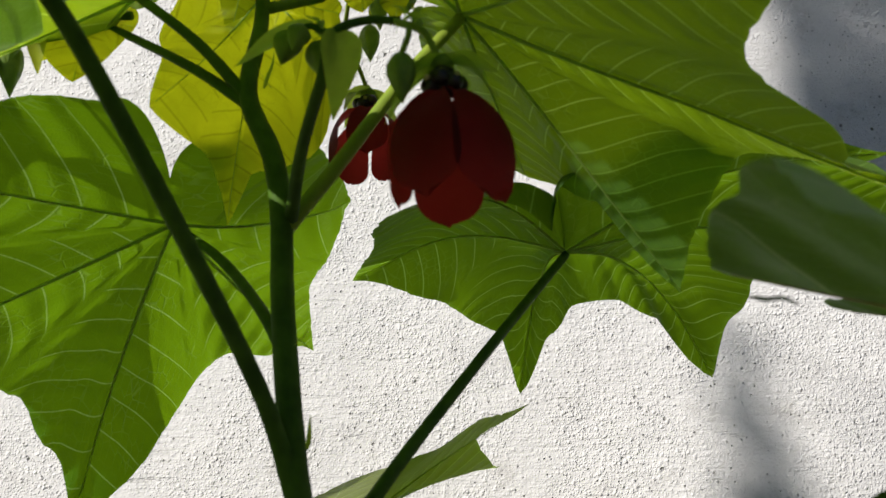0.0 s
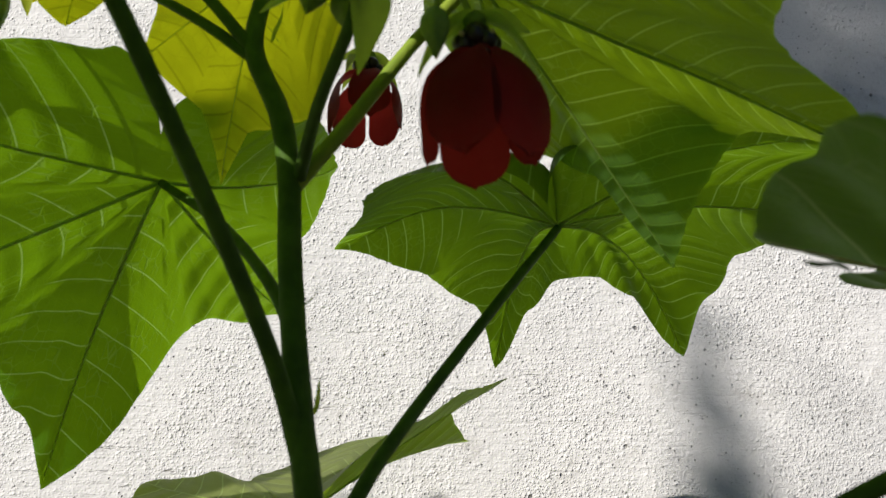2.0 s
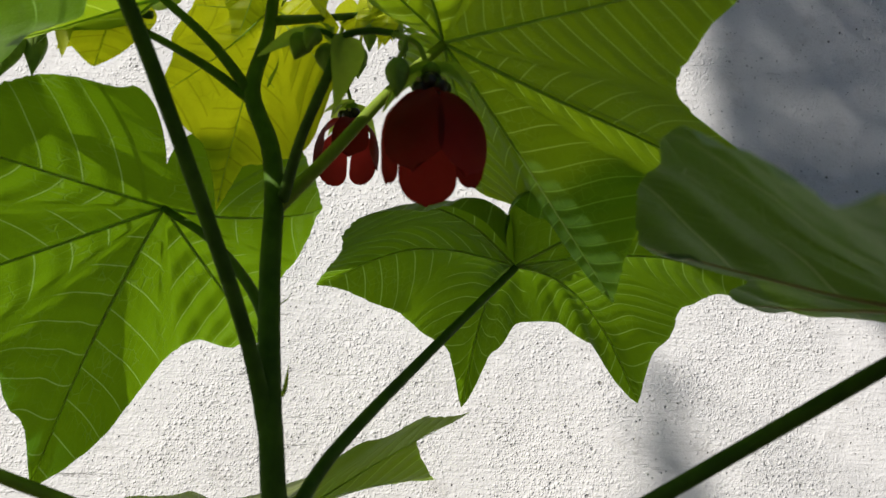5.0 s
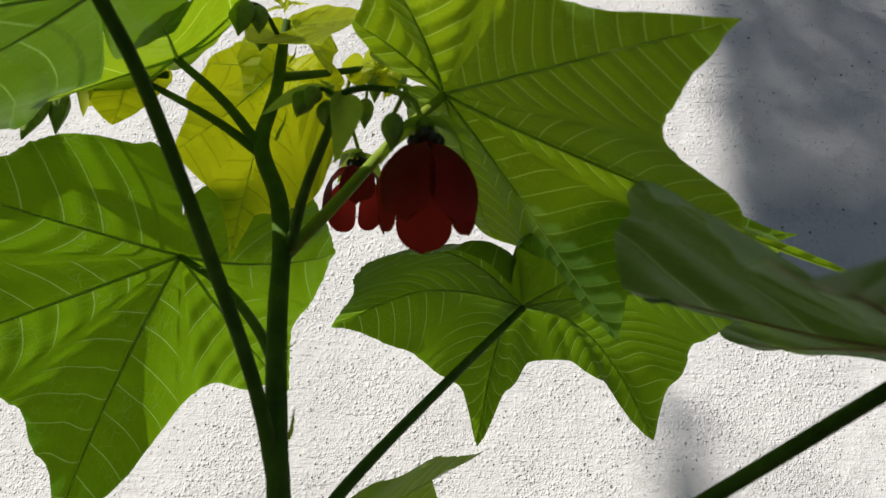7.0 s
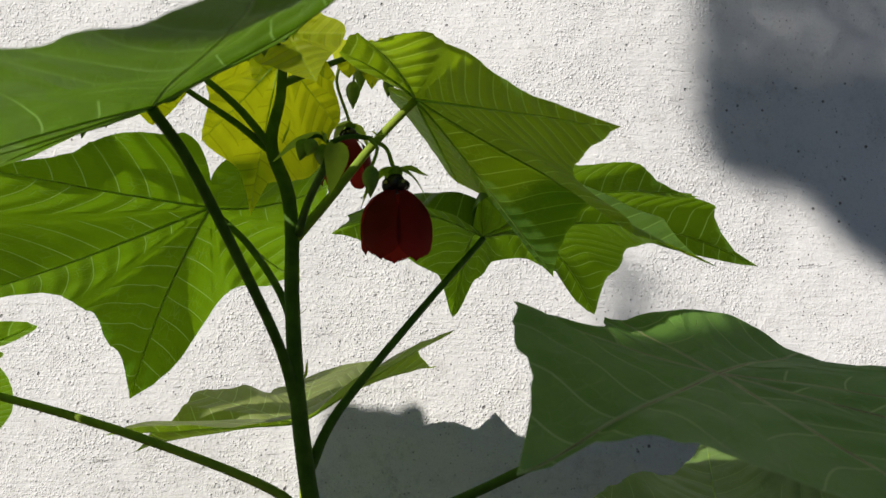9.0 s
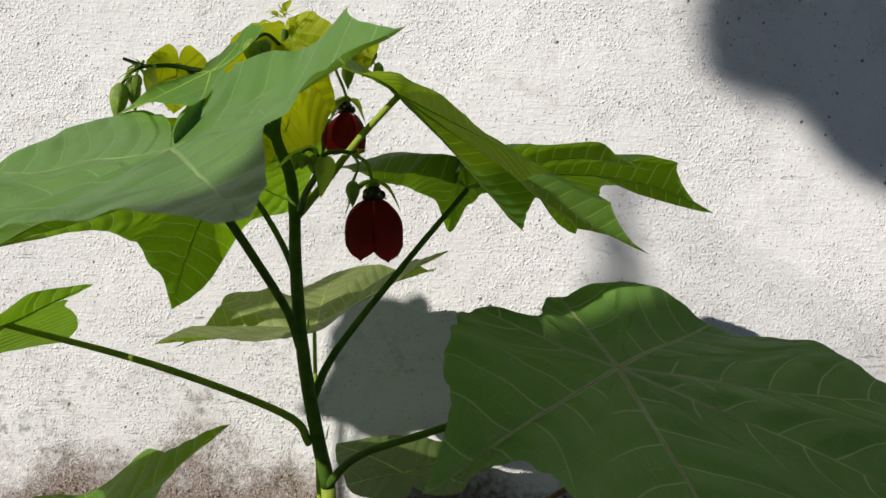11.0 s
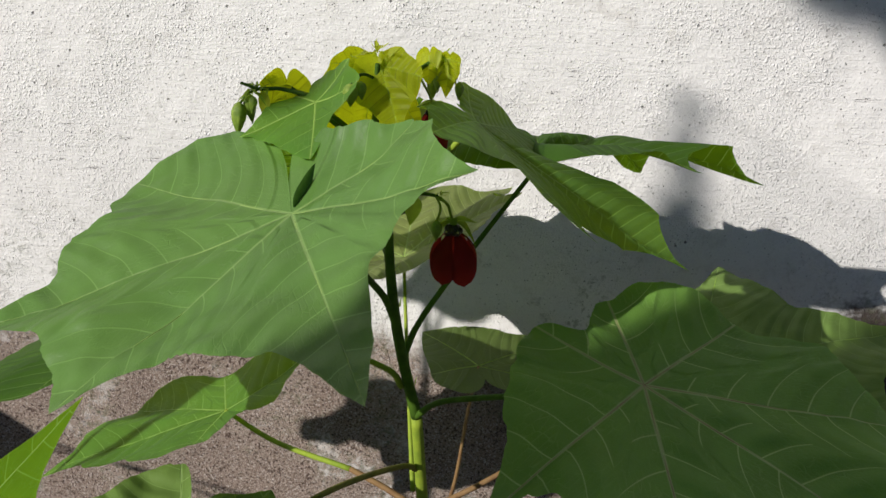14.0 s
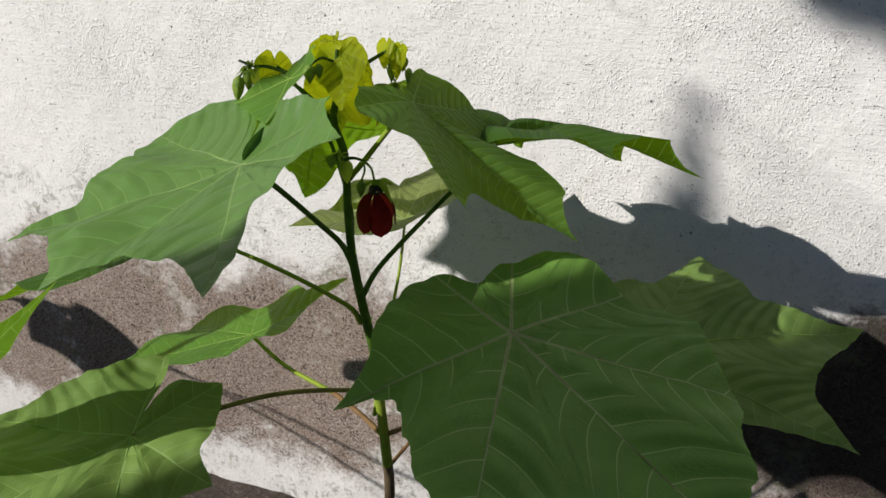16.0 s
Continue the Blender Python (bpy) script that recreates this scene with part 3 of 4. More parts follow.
petiole([(-0.100, 0.368, 0.545, 0.0030), (-0.103, 0.382, 0.568, 0.0024), (-0.106, 0.402, 0.572, 0.0020)], STALK_PALE)

leaf(shrub, A_AT, [(-179, .078, .024, 'b'), (-165, .082, .016, 'b'), (-148, .092, .006, 'b'), (-133, .086, .003, 'b'), (-128, .045, .002, 'n'), (-123, .115, .006, 'b'), (-118, .135, .008, 'b'), (-111, .177, .012, 'b'), (-97, .21, .014, 'b'), (-83, .221, .014, 'B'), (-75, .216, .013, 'b'), (-67, .192, .011, 's'), (-50, .215, .011, 's'), (-38, .30, .018, 't'), (-20, .205, .009, 's'), (0, .225, .005, 't'),
                   (22, .163, .003, 's'), (46, .172, .006, 's'), (62, .245, .004, 't'), (82, .138, .003, 's'), (97, .140, .017, 's'), (108, .18, .029, 't'), (124, .140, .032, 's'), (143, .120, .034, 'B'), (164, .095, .029, 'b')], LEAF_BROAD, seed=1, arch=0.07, ripple=0.0003, wave=0.012, spacing=0.031, rib=0.0007, rib_material=VEIN_TOP, label="broad green lobed leaf")
leaf(shrub, B_AT, [(-140, .09, .011, 'b'), (-95, .123, .048, 't'), (-72, .12, .020, 's'), (-52, .189, .028, 't'), (-45, .155, .012, 's'), (-36, .125, .002, 's'), (0, .211, -.049, 't'), (7, .178, -.02, 's'),
                   (16, .163, -.004, 's'), (28, .160, .002, 's'), (42, .262, .016, 't'), (62, .16, .010, 's'), (88, .165, .008, 't'), (108, .112, .004, 'b'), (142, .08, .003, 'b'), (158, .03, 0, 'n'), (180, .055, 0, 'b')], LEAF_SOFT, seed=2, bend=2.0, rib=0.0011, ripple=0.0004, spacing=0.023)
leaf(shrub, C_AT, [(-156, .045, -.012, 'b'), (-138, .062, -.018, 'B'), (-122, .071, -.016, 'b'), (-102, .086, -.022, 'B'), (-78, .107, -.010, 'b'), (-62, .106, -.002, 's'), (-41, .184, -.005, 't'), (-22, .138, -.014, 's'), (-6, .176, -.004, 's'), (0, .235, .014, 't'), (8, .190, .034, 's'),
                   (21, .147, .026, 's'), (40, .187, -.015, 't'), (52, .130, -.003, 's'), (75, .129, .013, 'B'), (117, .078, .016, 'B'), (143, .03, 0, 'b'), (173, .012, 0, 'n')], LEAF_LIGHT, seed=3, spacing=0.0135, rib=0.0011, ripple=0.0002)
leaf(shrub, D_AT, [(-165, .03, 0, 'n'), (-142, .075, .010, 'b'), (-118, .115, .031, 'b'), (-91, .143, .042, 'b'), (-80, .178, .026, 't'), (-71, .155, .030, 's'), (-60, .175, .038, 's'), (-51, .206, .042, 's'), (-46, .256, .003, 't'), (-34, .174, .017, 's'), (-22, .178, .016, 's'), (-9, .205, .004, 's'), (0, .236, -.027, 't'),
                   (6, .17, .004, 's'), (12, .128, .006, 's'), (26, .112, 0, 's'), (34, .15, -.010, 's'), (40, .206, -.040, 't'), (50, .155, -.010, 's'), (75, .135, -.001, 's'), (91, .174, .015, 't'), (125, .117, .003, 'b'), (147, .113, .002, 'B'), (172, .085, .001, 'b')], LEAF, seed=4, bend=2.2, rib=0.0010, ripple=0.0003, spacing=0.0155, dome=0.026)
leaf(shrub, E_AT, [(3, .168, .045, 't'), (14, .12, .035, 's'), (40, .10, .028, 'B'), (80, .075, .012, 's'), (112, .115, .033, 's'), (140, .135, .043, 's'), (163, .172, .042, 't'), (177, .142, .03, 's'), (-157, .222, -.005, 't'), (-143, .165, .015, 's'),
                   (-122, .148, .028, 'B'), (-104, .115, .022, 'b'), (-94, .085, .022, 'n'), (-80, .105, .038, 'b'), (-60, .125, .05, 'B'), (-48, .12, .04, 's'), (-35, .172, .014, 't'), (-20, .13, .035, 's')], LEAF_PALE, seed=5, spacing=0.018, ripple=0.0004, dome=0.008, rib=0.0009)
leaf(shrub, F_AT, [(-153, .070, .002, 's'), (-130, .102, .010, 'B'), (-100, .112, .017, 'b'), (-86, .126, .021, 'b'), (-75, .140, .014, 's'), (-58, .193, -.004, 't'), (-54, .158, .004, 's'), (-49, .145, .006, 's'), (-43, .152, .006, 's'), (-34, .172, .005, 's'), (-25, .20, .004, 's'), (-11, .265, .002, 't'), (14, .235, .002, 's'), (38, .30, -.002, 't'), (50, .254, .002, 's'), (62, .225, .000, 's'), (72, .22, -.002, 't'),
                   (95, .195, -.010, 's'), (119, .139, -.005, 'B'), (140, .138, .002, 'b'), (158, .132, .004, 'b'), (177, .102, .004, 'B')], LEAF_OLD, spacing=0.034, ripple=0.0010, wave=0.008, rib=0.0010, rib_material=RIB_RED, seed=6, label="broad dark green lobed leaf")
leaf(shrub, G_AT, [(-42, .282, 0, 't'), (-26, .212, 0, 's'), (0, .286, 0, 't'), (25, .18, 0, 's'), (56, .201, 0, 't'), (76, .124, 0, 's'), (120, .12, 0, 'B'), (170, .03, 0, 'n'), (-120, .13, 0, 'B'), (-58, .167, 0, 's')], LEAF_GREY, spacing=0.024, ripple=0.0008, wave=0.012, seed=7)
leaf(shrub, H_AT, [(-103, .179, -.025, 't'), (-66, .092, -.01, 's'), (0, .124, -.017, 't'), (56, .070, -.005, 'B'), (110, .06, 0, 'b'), (154, .03, 0, 'n'), (-150, .08, 0, 'B')], LEAF_SHADED, seed=8)
leaf(shrub, I_AT, [(-172, .178, .035, 't'), (-150, .11, .02, 's'), (-93, .072, .007, 'B'), (-35, .155, 0, 'B'), (-16, .205, 0, 's'), (-6, .26, 0, 't'), (4, .19, .008, 's'), (16, .135, .010, 's'), (50, .070, .01, 'B'), (110, .045, .01, 'b'), (140, .03, 0, 'n'), (160, .087, .017, 'b')], LEAF_FRESH, seed=9, spacing=0.026, ripple=0.0008, wave=0.008, label="fresh green leaf")
leaf(shrub, J_AT, [(-69, .128, .004, 't'), (-50, .084, .002, 's'), (-34, .085, .002, 's'), (12, .108, .004, 't'), (34, .082, .002, 'b'), (49, .028, 0, 'n'), (58, .128, -.002, 'B'), (74, .126, -.002, 'b'), (89, .117, 0, 's'), (119, .132, 0, 's'), (138, .165, -.004, 't'), (162, .13, -.002, 's'), (-172, .20, -.01, 't'), (-145, .14, 0, 's'), (-115, .20, -.006, 't'), (-90, .11, 0, 's')], LEAF_GREY, seed=10, spacing=0.024, ripple=0.0002, wave=0.014, arch=0.09, rib_material=VEIN_TOP)
leaf(shrub, L_AT, [(164, .072, 0, 'B'), (-175, .03, 0, 'n'), (-150, .055, 0, 'b'), (-101, .20, 0, 't'), (-75, .16, 0, 's'), (-52, .26, .01, 't'), (-25, .21, 0, 's'), (0, .329, -.01, 't'), (14, .20, 0, 's'), (40, .16, -.02, 't'), (80, .07, -.01, 's'), (120, .06, 0, 'b')], LEAF, seed=11)
leaf(shrub, N_AT, [(-152, .02, 0, 'n'), (-132, .050, -.003, 't'), (-106, .058, .002, 's'), (-80, .082, .002, 't'), (-62, .064, .005, 's'), (-38, .060, .008, 's'), (8, .086, .004, 't'), (42, .056, .010, 's'), (74, .060, .015, 'B'), (100, .046, .016, 's'), (122, .048, .014, 't'), (154, .036, .006, 'b'), (-178, .034, 0, 'b')], LEAF_FRESH, rings=36, spokes=180, seed=12, spacing=0.026, label="bright green young leaf")
leaf(shrub, TOP_AT, [(-150, .012, .002, 'b'), (-100, .020, .008, 'b'), (-60, .028, .012, 'b'), (-25, .042, .013, 's'), (12, .079, .016, 't'), (35, .054, .006, 's'), (60, .046, .002, 'B'), (100, .028, .002, 'b'), (150, .012, .001, 'b'), (-178, .005, 0, 'n')], LEAF_YOUNG, rings=18, spokes=90, seed=13, spacing=0.014, rib=.0007, label="yellow-green young leaf")
leaf(shrub, YELLOW_AT, [(-140, .010, 0, 'b'), (-100, .034, -.008, 'b'), (-76, .048, -.012, 'B'), (-54, .072, -.016, 'B'), (-25, .092, .004, 's'), (-8, .093, .014, 's'), (0, .121, .026, 't'), (12, .088, .004, 's'), (24, .084, -.018, 't'), (50, .060, -.010, 'b'), (74, .044, -.009, 'B'), (100, .032, -.006, 'b'), (140, .010, 0, 'b'), (180, .006, 0, 'n')], LEAF_YOUNG, rings=26, spokes=120, seed=14, spacing=0.016, rib=.0006, label="yellow-green young leaf")
leaf(shrub, SMALL_AT, [(-140, 0.018, .002, 'b'), (-70, 0.026, .002, 'B'), (0, 0.043, 0, 't'), (70, 0.026, .002, 'B'), (140, 0.018, .002, 'b'), (180, 0.003, 0, 'n')], LEAF_YOUNG, rings=16, spokes=80, seed=15, spacing=0.010, rib=.0006, label="small yellow young leaf")
leaf(shrub, BUDLEAF_AT, [(-140, 0.010, .002, 'b'), (-70, 0.014, .002, 'b'), (0, 0.027, 0, 't'), (70, 0.014, .002, 'b'), (140, 0.010, .002, 'b'), (180, 0.003, 0, 'n')], LEAF_YOUNG, rings=12, spokes=60, seed=16, spacing=0.010, rib=.0005)

for at, size, seed in ((pose(-0.114, 0.390, 0.578, 20, 48, 120), 0.036, 51), (pose(-0.086, 0.374, 0.580, 30, 60, -20), 0.036, 52), (pose(-0.036, 0.399, 0.581, 10, 72, -110), 0.036, 53), (pose(-0.200, 0.392, 0.554, 20, 32, 150), 0.030, 54)):
    leaf(shrub, at, [(-140, size * .22, .002, 'b'), (-75, size * .42, .003, 'B'), (-35, size * .60, .001, 's'), (0, size, -.003, 't'), (35, size * .58, .001, 's'), (75, size * .42, .003, 'B'), (140, size * .22, .002, 'b'), (180, size * .12, 0, 'b')],
         LEAF_YOUNG, rings=18, spokes=90, seed=seed, rib=.0004, label="small yellow-green young leaf")

# ---- flowers and buds ----
def petal_mesh(length, swell, width, seed):
    """One hanging spoon-shaped petal; its claw is at the origin, it hangs along -z and bulges towards +x."""
    rng = random.Random(seed)
    rows, cols = 26, 10
    verts, faces = [], []
    curl = 0.8 + 0.4 * rng.random()
    for i in range(rows + 1):
        u = i / rows
        rise = 1 - (1 - min(1.0, u / 0.62)) ** 2.2
        out = 0.0035 + swell * rise ** 0.72 * (1 - 0.07 * curl * max(0.0, (u - 0.62) / 0.38) ** 2)
        half = width * (0.22 + 0.78 * math.sin(math.pi / 2 * min(1.0, u / 0.55)) ** 1.1) * max(0.0004, 1 - (max(0.0, u - 0.70) / 0.302) ** 2.0) ** 0.5
        for j in range(cols + 1):
            v = 2 * j / cols - 1
            a = v * half / max(out, 0.005)
            bow = 1 + 0.06 * v * v
            z = -length * u + 0.03 * length * v * v * u
            verts.append((out * bow * math.cos(a), out * bow * math.sin(a), z + 0.0006 * math.sin(7 * u + 3 * v + seed)))
    for i in range(rows):
        for j in range(cols):
            k = i * (cols + 1) + j
            faces.append((k, k + 1, k + cols + 2, k + cols + 1))
    return mesh_of("petal", verts, faces, PETAL)


def blade_mesh(name, length, width, droop, material, seed=0):
    """A narrow pointed sepal or bract along +x that bends down."""
    rows, cols = 14, 6
    verts, faces = [], []
    for i in range(rows + 1):
        u = i / rows
        half = width * (math.sin(math.pi * u ** 0.8) ** 0.8) * (1 - 0.35 * u) + 0.0004 * (1 - u)
        for j in range(cols + 1):
            v = 2 * j / cols - 1
            verts.append((length * u * (1 - 0.15 * droop * u), half * v, -droop * length * u ** 1.8 + 0.35 * half * v * v + 0.0004 * math.sin(9 * u + seed)))
    for i in range(rows):
        for j in range(cols):
            k = i * (cols + 1) + j
            faces.append((k, k + 1, k + cols + 2, k + cols + 1))
    return mesh_of(name, verts, faces, material)


def ball(centre, radius, rings=7, sides=10, squash=1.0):
    verts, faces = [], []
    for i in range(rings + 1):
        p = math.pi * i / rings
        for s in range(sides):
            a = 2 * math.pi * s / sides
            r = max(radius * math.sin(p), radius * 0.02)
            verts.append((centre[0] + r * math.cos(a), centre[1] + r * math.sin(a), centre[2] + radius * squash * math.cos(p)))
    for i in range(rings):
        for s in range(sides):
            t = (s + 1) % sides
            faces.append((i * sides + s, (i + 1) * sides + s, (i + 1) * sides + t, i * sides + t))
    return verts, faces


def flower(m, size, seed, petal_count=5, label=""):
    """A hanging maroon flower, its stalk's end at the origin."""
    made = part("flower", mesh_of("receptacle", *ball((0, 0, 0), 0.0042, 7, 12, 0.8), CALYX), shrub, label or "hanging maroon flower with green sepals", m)
    rng = random.Random(seed)
    pieces = [ball((0.0052 * math.cos(a), 0.0052 * math.sin(a), -0.0085 + 0.0012 * math.sin(3 * a)), 0.0034) for a in [k * 2 * math.pi / 7 for k in range(7)]]
    pieces.append(ball((0, 0, -0.0075), 0.0058, 7, 12, 1.1))
    part("stamen_ring", mesh_of("stamen_ring", *join(pieces), STAMEN), made, "glossy black stamen ring")
    specks = [ball((0.0078 * math.cos(a), 0.0078 * math.sin(a), -0.0075), 0.0011, 4, 6) for a in (0.4, 2.1, 3.9, 5.3)]
    part("anthers", mesh_of("anthers", *join(specks), ANTHER), made, "pale yellow anthers")
    for k in range(petal_count):
        turn = 360 * k / petal_count + 12 * (rng.random() - 0.5) + seed * 31
        hang = size * (0.88 + 0.17 * rng.random())
        part("petal", petal_mesh(hang, hang * (0.395 + 0.03 * rng.random()), hang * 0.295, seed * 7 + k), made, m=pose(0, 0, -0.011, 4 * (rng.random() - .5), 5 * (rng.random() - .5), turn))
    for k, (turn, hang) in enumerate(((95, 0.8), (150, 0.6), (192, 0.95), (345, 0.85), (12, 0.16))):
        part("sepal", blade_mesh("sepal", size * (0.48 + 0.12 * rng.random()), size * 0.14, hang + 0.1 * rng.random(), CALYX, k), made, m=pose(0, 0, 0.001, 0, 0, turn + 6 * rng.random()))
    return made


def bud(at, length, width, seed, lean=(0, 0)):
    """A ribbed pointed bud hanging from the origin."""
    rings, sides = 14, 20
    verts, faces = [], []
    for i in range(rings + 1):
        u = i / rings
        r = width * math.sin(math.pi * min(1, u ** 0.75 * 0.97 + 0.03)) ** 0.85 * (1 - 0.45 * u) + 0.0003
        for s in range(sides):
            a = 2 * math.pi * s / sides
            ridge = 1 + 0.22 * abs(math.cos(2.5 * a)) * math.sin(math.pi * u) - 0.08
            verts.append((r * ridge * math.cos(a), r * ridge * math.sin(a), -length * u))
    for i in range(rings):
        for s in range(sides):
            t = (s + 1) % sides
            faces.append((i * sides + s, (i + 1) * sides + s, (i + 1) * sides + t, i * sides + t))
    return part("flower_bud", mesh_of("flower_bud", verts, faces, BUD), shrub, "ribbed green flower bud", pose(*at, lean[0], lean[1], seed * 37))


def twig(points, material=STALK):
    return stalk(shrub, "flower_stalk", points, material, steps=6, sides=8)


# rolled and torn flaps of leaf
part("torn_flap", blade_mesh("torn_flap", 0.040, 0.0075, -0.12, TORN, 22), shrub, "dark green rolled edge of the broad leaf", pose(-0.1455, 0.237, 0.484, 75, -48, 70))
part("torn_flap", blade_mesh("torn_flap", 0.013, 0.0035, 0.05, TORN, 21), shrub, "dark curled torn flap of leaf", pose(0.051, 0.232, 0.3625, 12, 8, -10))
# stipules at the joints of the stem
for k, (x, y, z, turn) in enumerate(((-0.0815, 0.360, 0.378, 5), (-0.0765, 0.362, 0.337, -70), (-0.062, 0.372, 0.240, -40), (-0.078, 0.364, 0.436, 25), (-0.094, 0.365, 0.497, 170), (-0.098, 0.365, 0.497, -40), (-0.095, 0.366, 0.548, -20), (-0.052, 0.380, 0.125, -30), (-0.042, 0.388, 0.058, 20), (-0.055, 0.386, 0.060, 190), (-0.041, 0.388, 0.006, -60))):
    part("stipule", blade_mesh("stipule", 0.011 + 0.002 * (k % 3), 0.0009, -0.5, CALYX, k), shrub, "", pose(x, y, z, 0, -35 - 6 * (k % 4), turn))


def tuft(centre, count, length, seed, material=CALYX, drop=0.0):
    """A loose star of thin pointed bracts round the end of a shoot."""
    rng = random.Random(seed)
    for k in range(count):
        turn, tilt = 360 * k / count + 40 * rng.random(), -50 + 100 * rng.random() + drop
        size = length * (0.6 + 0.6 * rng.random())
        jump = [0.004 * (rng.random() - 0.5) for _ in range(3)]
        part("bract", blade_mesh("bract", size, size * 0.11, 0.35 * rng.random(), material, k), shrub, "", pose(*(c + j for c, j in zip(centre, jump)), 0, tilt, turn))


tuft((-0.222, 0.383, 0.546), 12, 0.020, 41, drop=25)
tuft((-0.208, 0.382, 0.549), 7, 0.012, 42)
tuft((-0.038, 0.403, 0.578), 13, 0.021, 43, YOUNG_BRACT, 25)
tuft((-0.045, 0.406, 0.584), 8, 0.014, 44)
tuft((-0.064, 0.297, 0.484), 7, 0.012, 45)
tuft((-0.100, 0.367, 0.590), 10, 0.016, 46, YOUNG_BRACT, -30)
tuft((-0.031, 0.290, 0.483), 5, 0.008, 47)
# the near flower and its cluster
twig([(-0.085, 0.366, 0.433, 0.0032), (-0.075, 0.330, 0.450, 0.0026), (-0.062, 0.297, 0.466, 0.0024), (-0.059, 0.293, 0.478, 0.0018), (-0.048, 0.292, 0.483, 0.0016), (-0.034, 0.291, 0.482, 0.0015)])
twig([(-0.036, 0.291, 0.482, 0.0015), (-0.026, 0.289, 0.476, 0.0013), (-0.022, 0.287, 0.466, 0.0013), (-0.020, 0.286, 0.4605, 0.0015)], STALK_PALE)
twig([(-0.036, 0.291, 0.482, 0.0012), (-0.031, 0.284, 0.474, 0.0011), (-0.034, 0.281, 0.462, 0.0011)], STALK_PALE)
flower(pose(-0.020, 0.286, 0.4615, 3, -2, 0), 0.0435, 3)
bud((-0.034, 0.281, 0.463), 0.019, 0.0052, 1)
bud((-0.074, 0.297, 0.482), 0.014, 0.0056, 2, (12, 8))
bud((-0.065, 0.300, 0.480), 0.017, 0.0054, 3, (-8, 4))
bud((-0.069, 0.290, 0.480), 0.011, 0.0044, 4, (15, -10))
twig([(-0.059, 0.293, 0.478, 0.0014), (-0.067, 0.296, 0.484, 0.0012), (-0.074, 0.297, 0.481, 0.0012)])
part("bract", blade_mesh("bract", 0.026, 0.0085, 0.9, CALYX, 2), shrub, "pale green pointed bract", pose(-0.056, 0.293, 0.480, 0, 62, -70))
part("bract", blade_mesh("bract", 0.034, 0.0045, 0.2, CALYX, 3), shrub, "", pose(-0.066, 0.297, 0.486, 20, 25, 185))
part("bract", blade_mesh("bract", 0.010, 0.0018, 0.2, CALYX, 4), shrub, "", pose(-0.033, 0.291, 0.483, 0, -25, 15))
# the far flower
twig([(-0.100, 0.368, 0.540, 0.0030), (-0.075, 0.392, 0.562, 0.0024), (-0.055, 0.405, 0.576, 0.0020), (-0.044, 0.408, 0.583, 0.0014)])
twig([(-0.062, 0.402, 0.572, 0.0014), (-0.066, 0.420, 0.560, 0.0012), (-0.059, 0.434, 0.541, 0.0012), (-0.056, 0.437, 0.532, 0.0013)], STALK_PALE)
flower(pose(-0.056, 0.437, 0.531, -4, 5, 40), 0.041, 5)
bud((-0.053, 0.415, 0.560), 0.022, 0.0058, 5)
bud((-0.032, 0.402, 0.572), 0.017, 0.0050, 6, (8, -12))
bud((-0.047, 0.401, 0.568), 0.020, 0.0048, 7)
bud((-0.026, 0.400, 0.560), 0.018, 0.0046, 8, (-6, -8))
twig([(-0.048, 0.407, 0.582, 0.0013), (-0.036, 0.404, 0.580, 0.0011), (-0.032, 0.402, 0.571, 0.0011)], STALK_PALE)
twig([(-0.050, 0.407, 0.581, 0.0012), (-0.052, 0.412, 0.570, 0.0010), (-0.053, 0.415, 0.559, 0.0010)], STALK_PALE)
for k, (x, y, z, tilt, turn) in enumerate(((-0.046, 0.402, 0.588, 35, -100), (-0.040, 0.404, 0.582, 60, -60), (-0.036, 0.398, 0.574, 70, -140), (-0.048, 0.405, 0.578, 80, -30), (-0.104, 0.362, 0.588, -30, -120), (-0.098, 0.360, 0.592, -50, -60), (-0.112, 0.372, 0.585, -10, 160))):
    part("bract", blade_mesh("bract", 0.020 - 0.001 * k, 0.0036, 0.5, YOUNG_BRACT, k), shrub, "", pose(x, y, z, 0, tilt, turn))
# buds under the shoot's tip
twig([(-0.102, 0.366, 0.566, 0.0016), (-0.110, 0.349, 0.572, 0.0013), (-0.117, 0.336, 0.565, 0.0012)])
bud((-0.117, 0.335, 0.566), 0.022, 0.0075, 9, (6, 8))
bud((-0.113, 0.373, 0.575), 0.015, 0.0050, 10, (-6, 2))
bud((-0.110, 0.341, 0.567), 0.017, 0.0056, 11, (3, -8))
# the side cluster
twig([(-0.165, 0.378, 0.545, 0.0022), (-0.195, 0.382, 0.549, 0.0019), (-0.214, 0.382, 0.548, 0.0017), (-0.232, 0.381, 0.553, 0.0014)])
twig([(-0.214, 0.382, 0.548, 0.0014), (-0.226, 0.384, 0.543, 0.0012), (-0.235, 0.385, 0.533, 0.0012)])
bud((-0.236, 0.385, 0.534), 0.034, 0.0078, 12, (4, 6))
bud((-0.228, 0.390, 0.541), 0.030, 0.0066, 13, (-5, -3))
bud((-0.220, 0.380, 0.541), 0.018, 0.0042, 14, (0, -10))
part("bract", blade_mesh("bract", 0.030, 0.006, 0.4, YOUNG_BRACT, 9), shrub, "", pose(-0.210, 0.380, 0.547, 10, 68, -70))
for k, turn in enumerate((150, 100, 200)):
    part("bract", blade_mesh("bract", 0.010, 0.0012, 0.1, CALYX, k), shrub, "", pose(-0.217, 0.382, 0.549, 0, -35, turn))


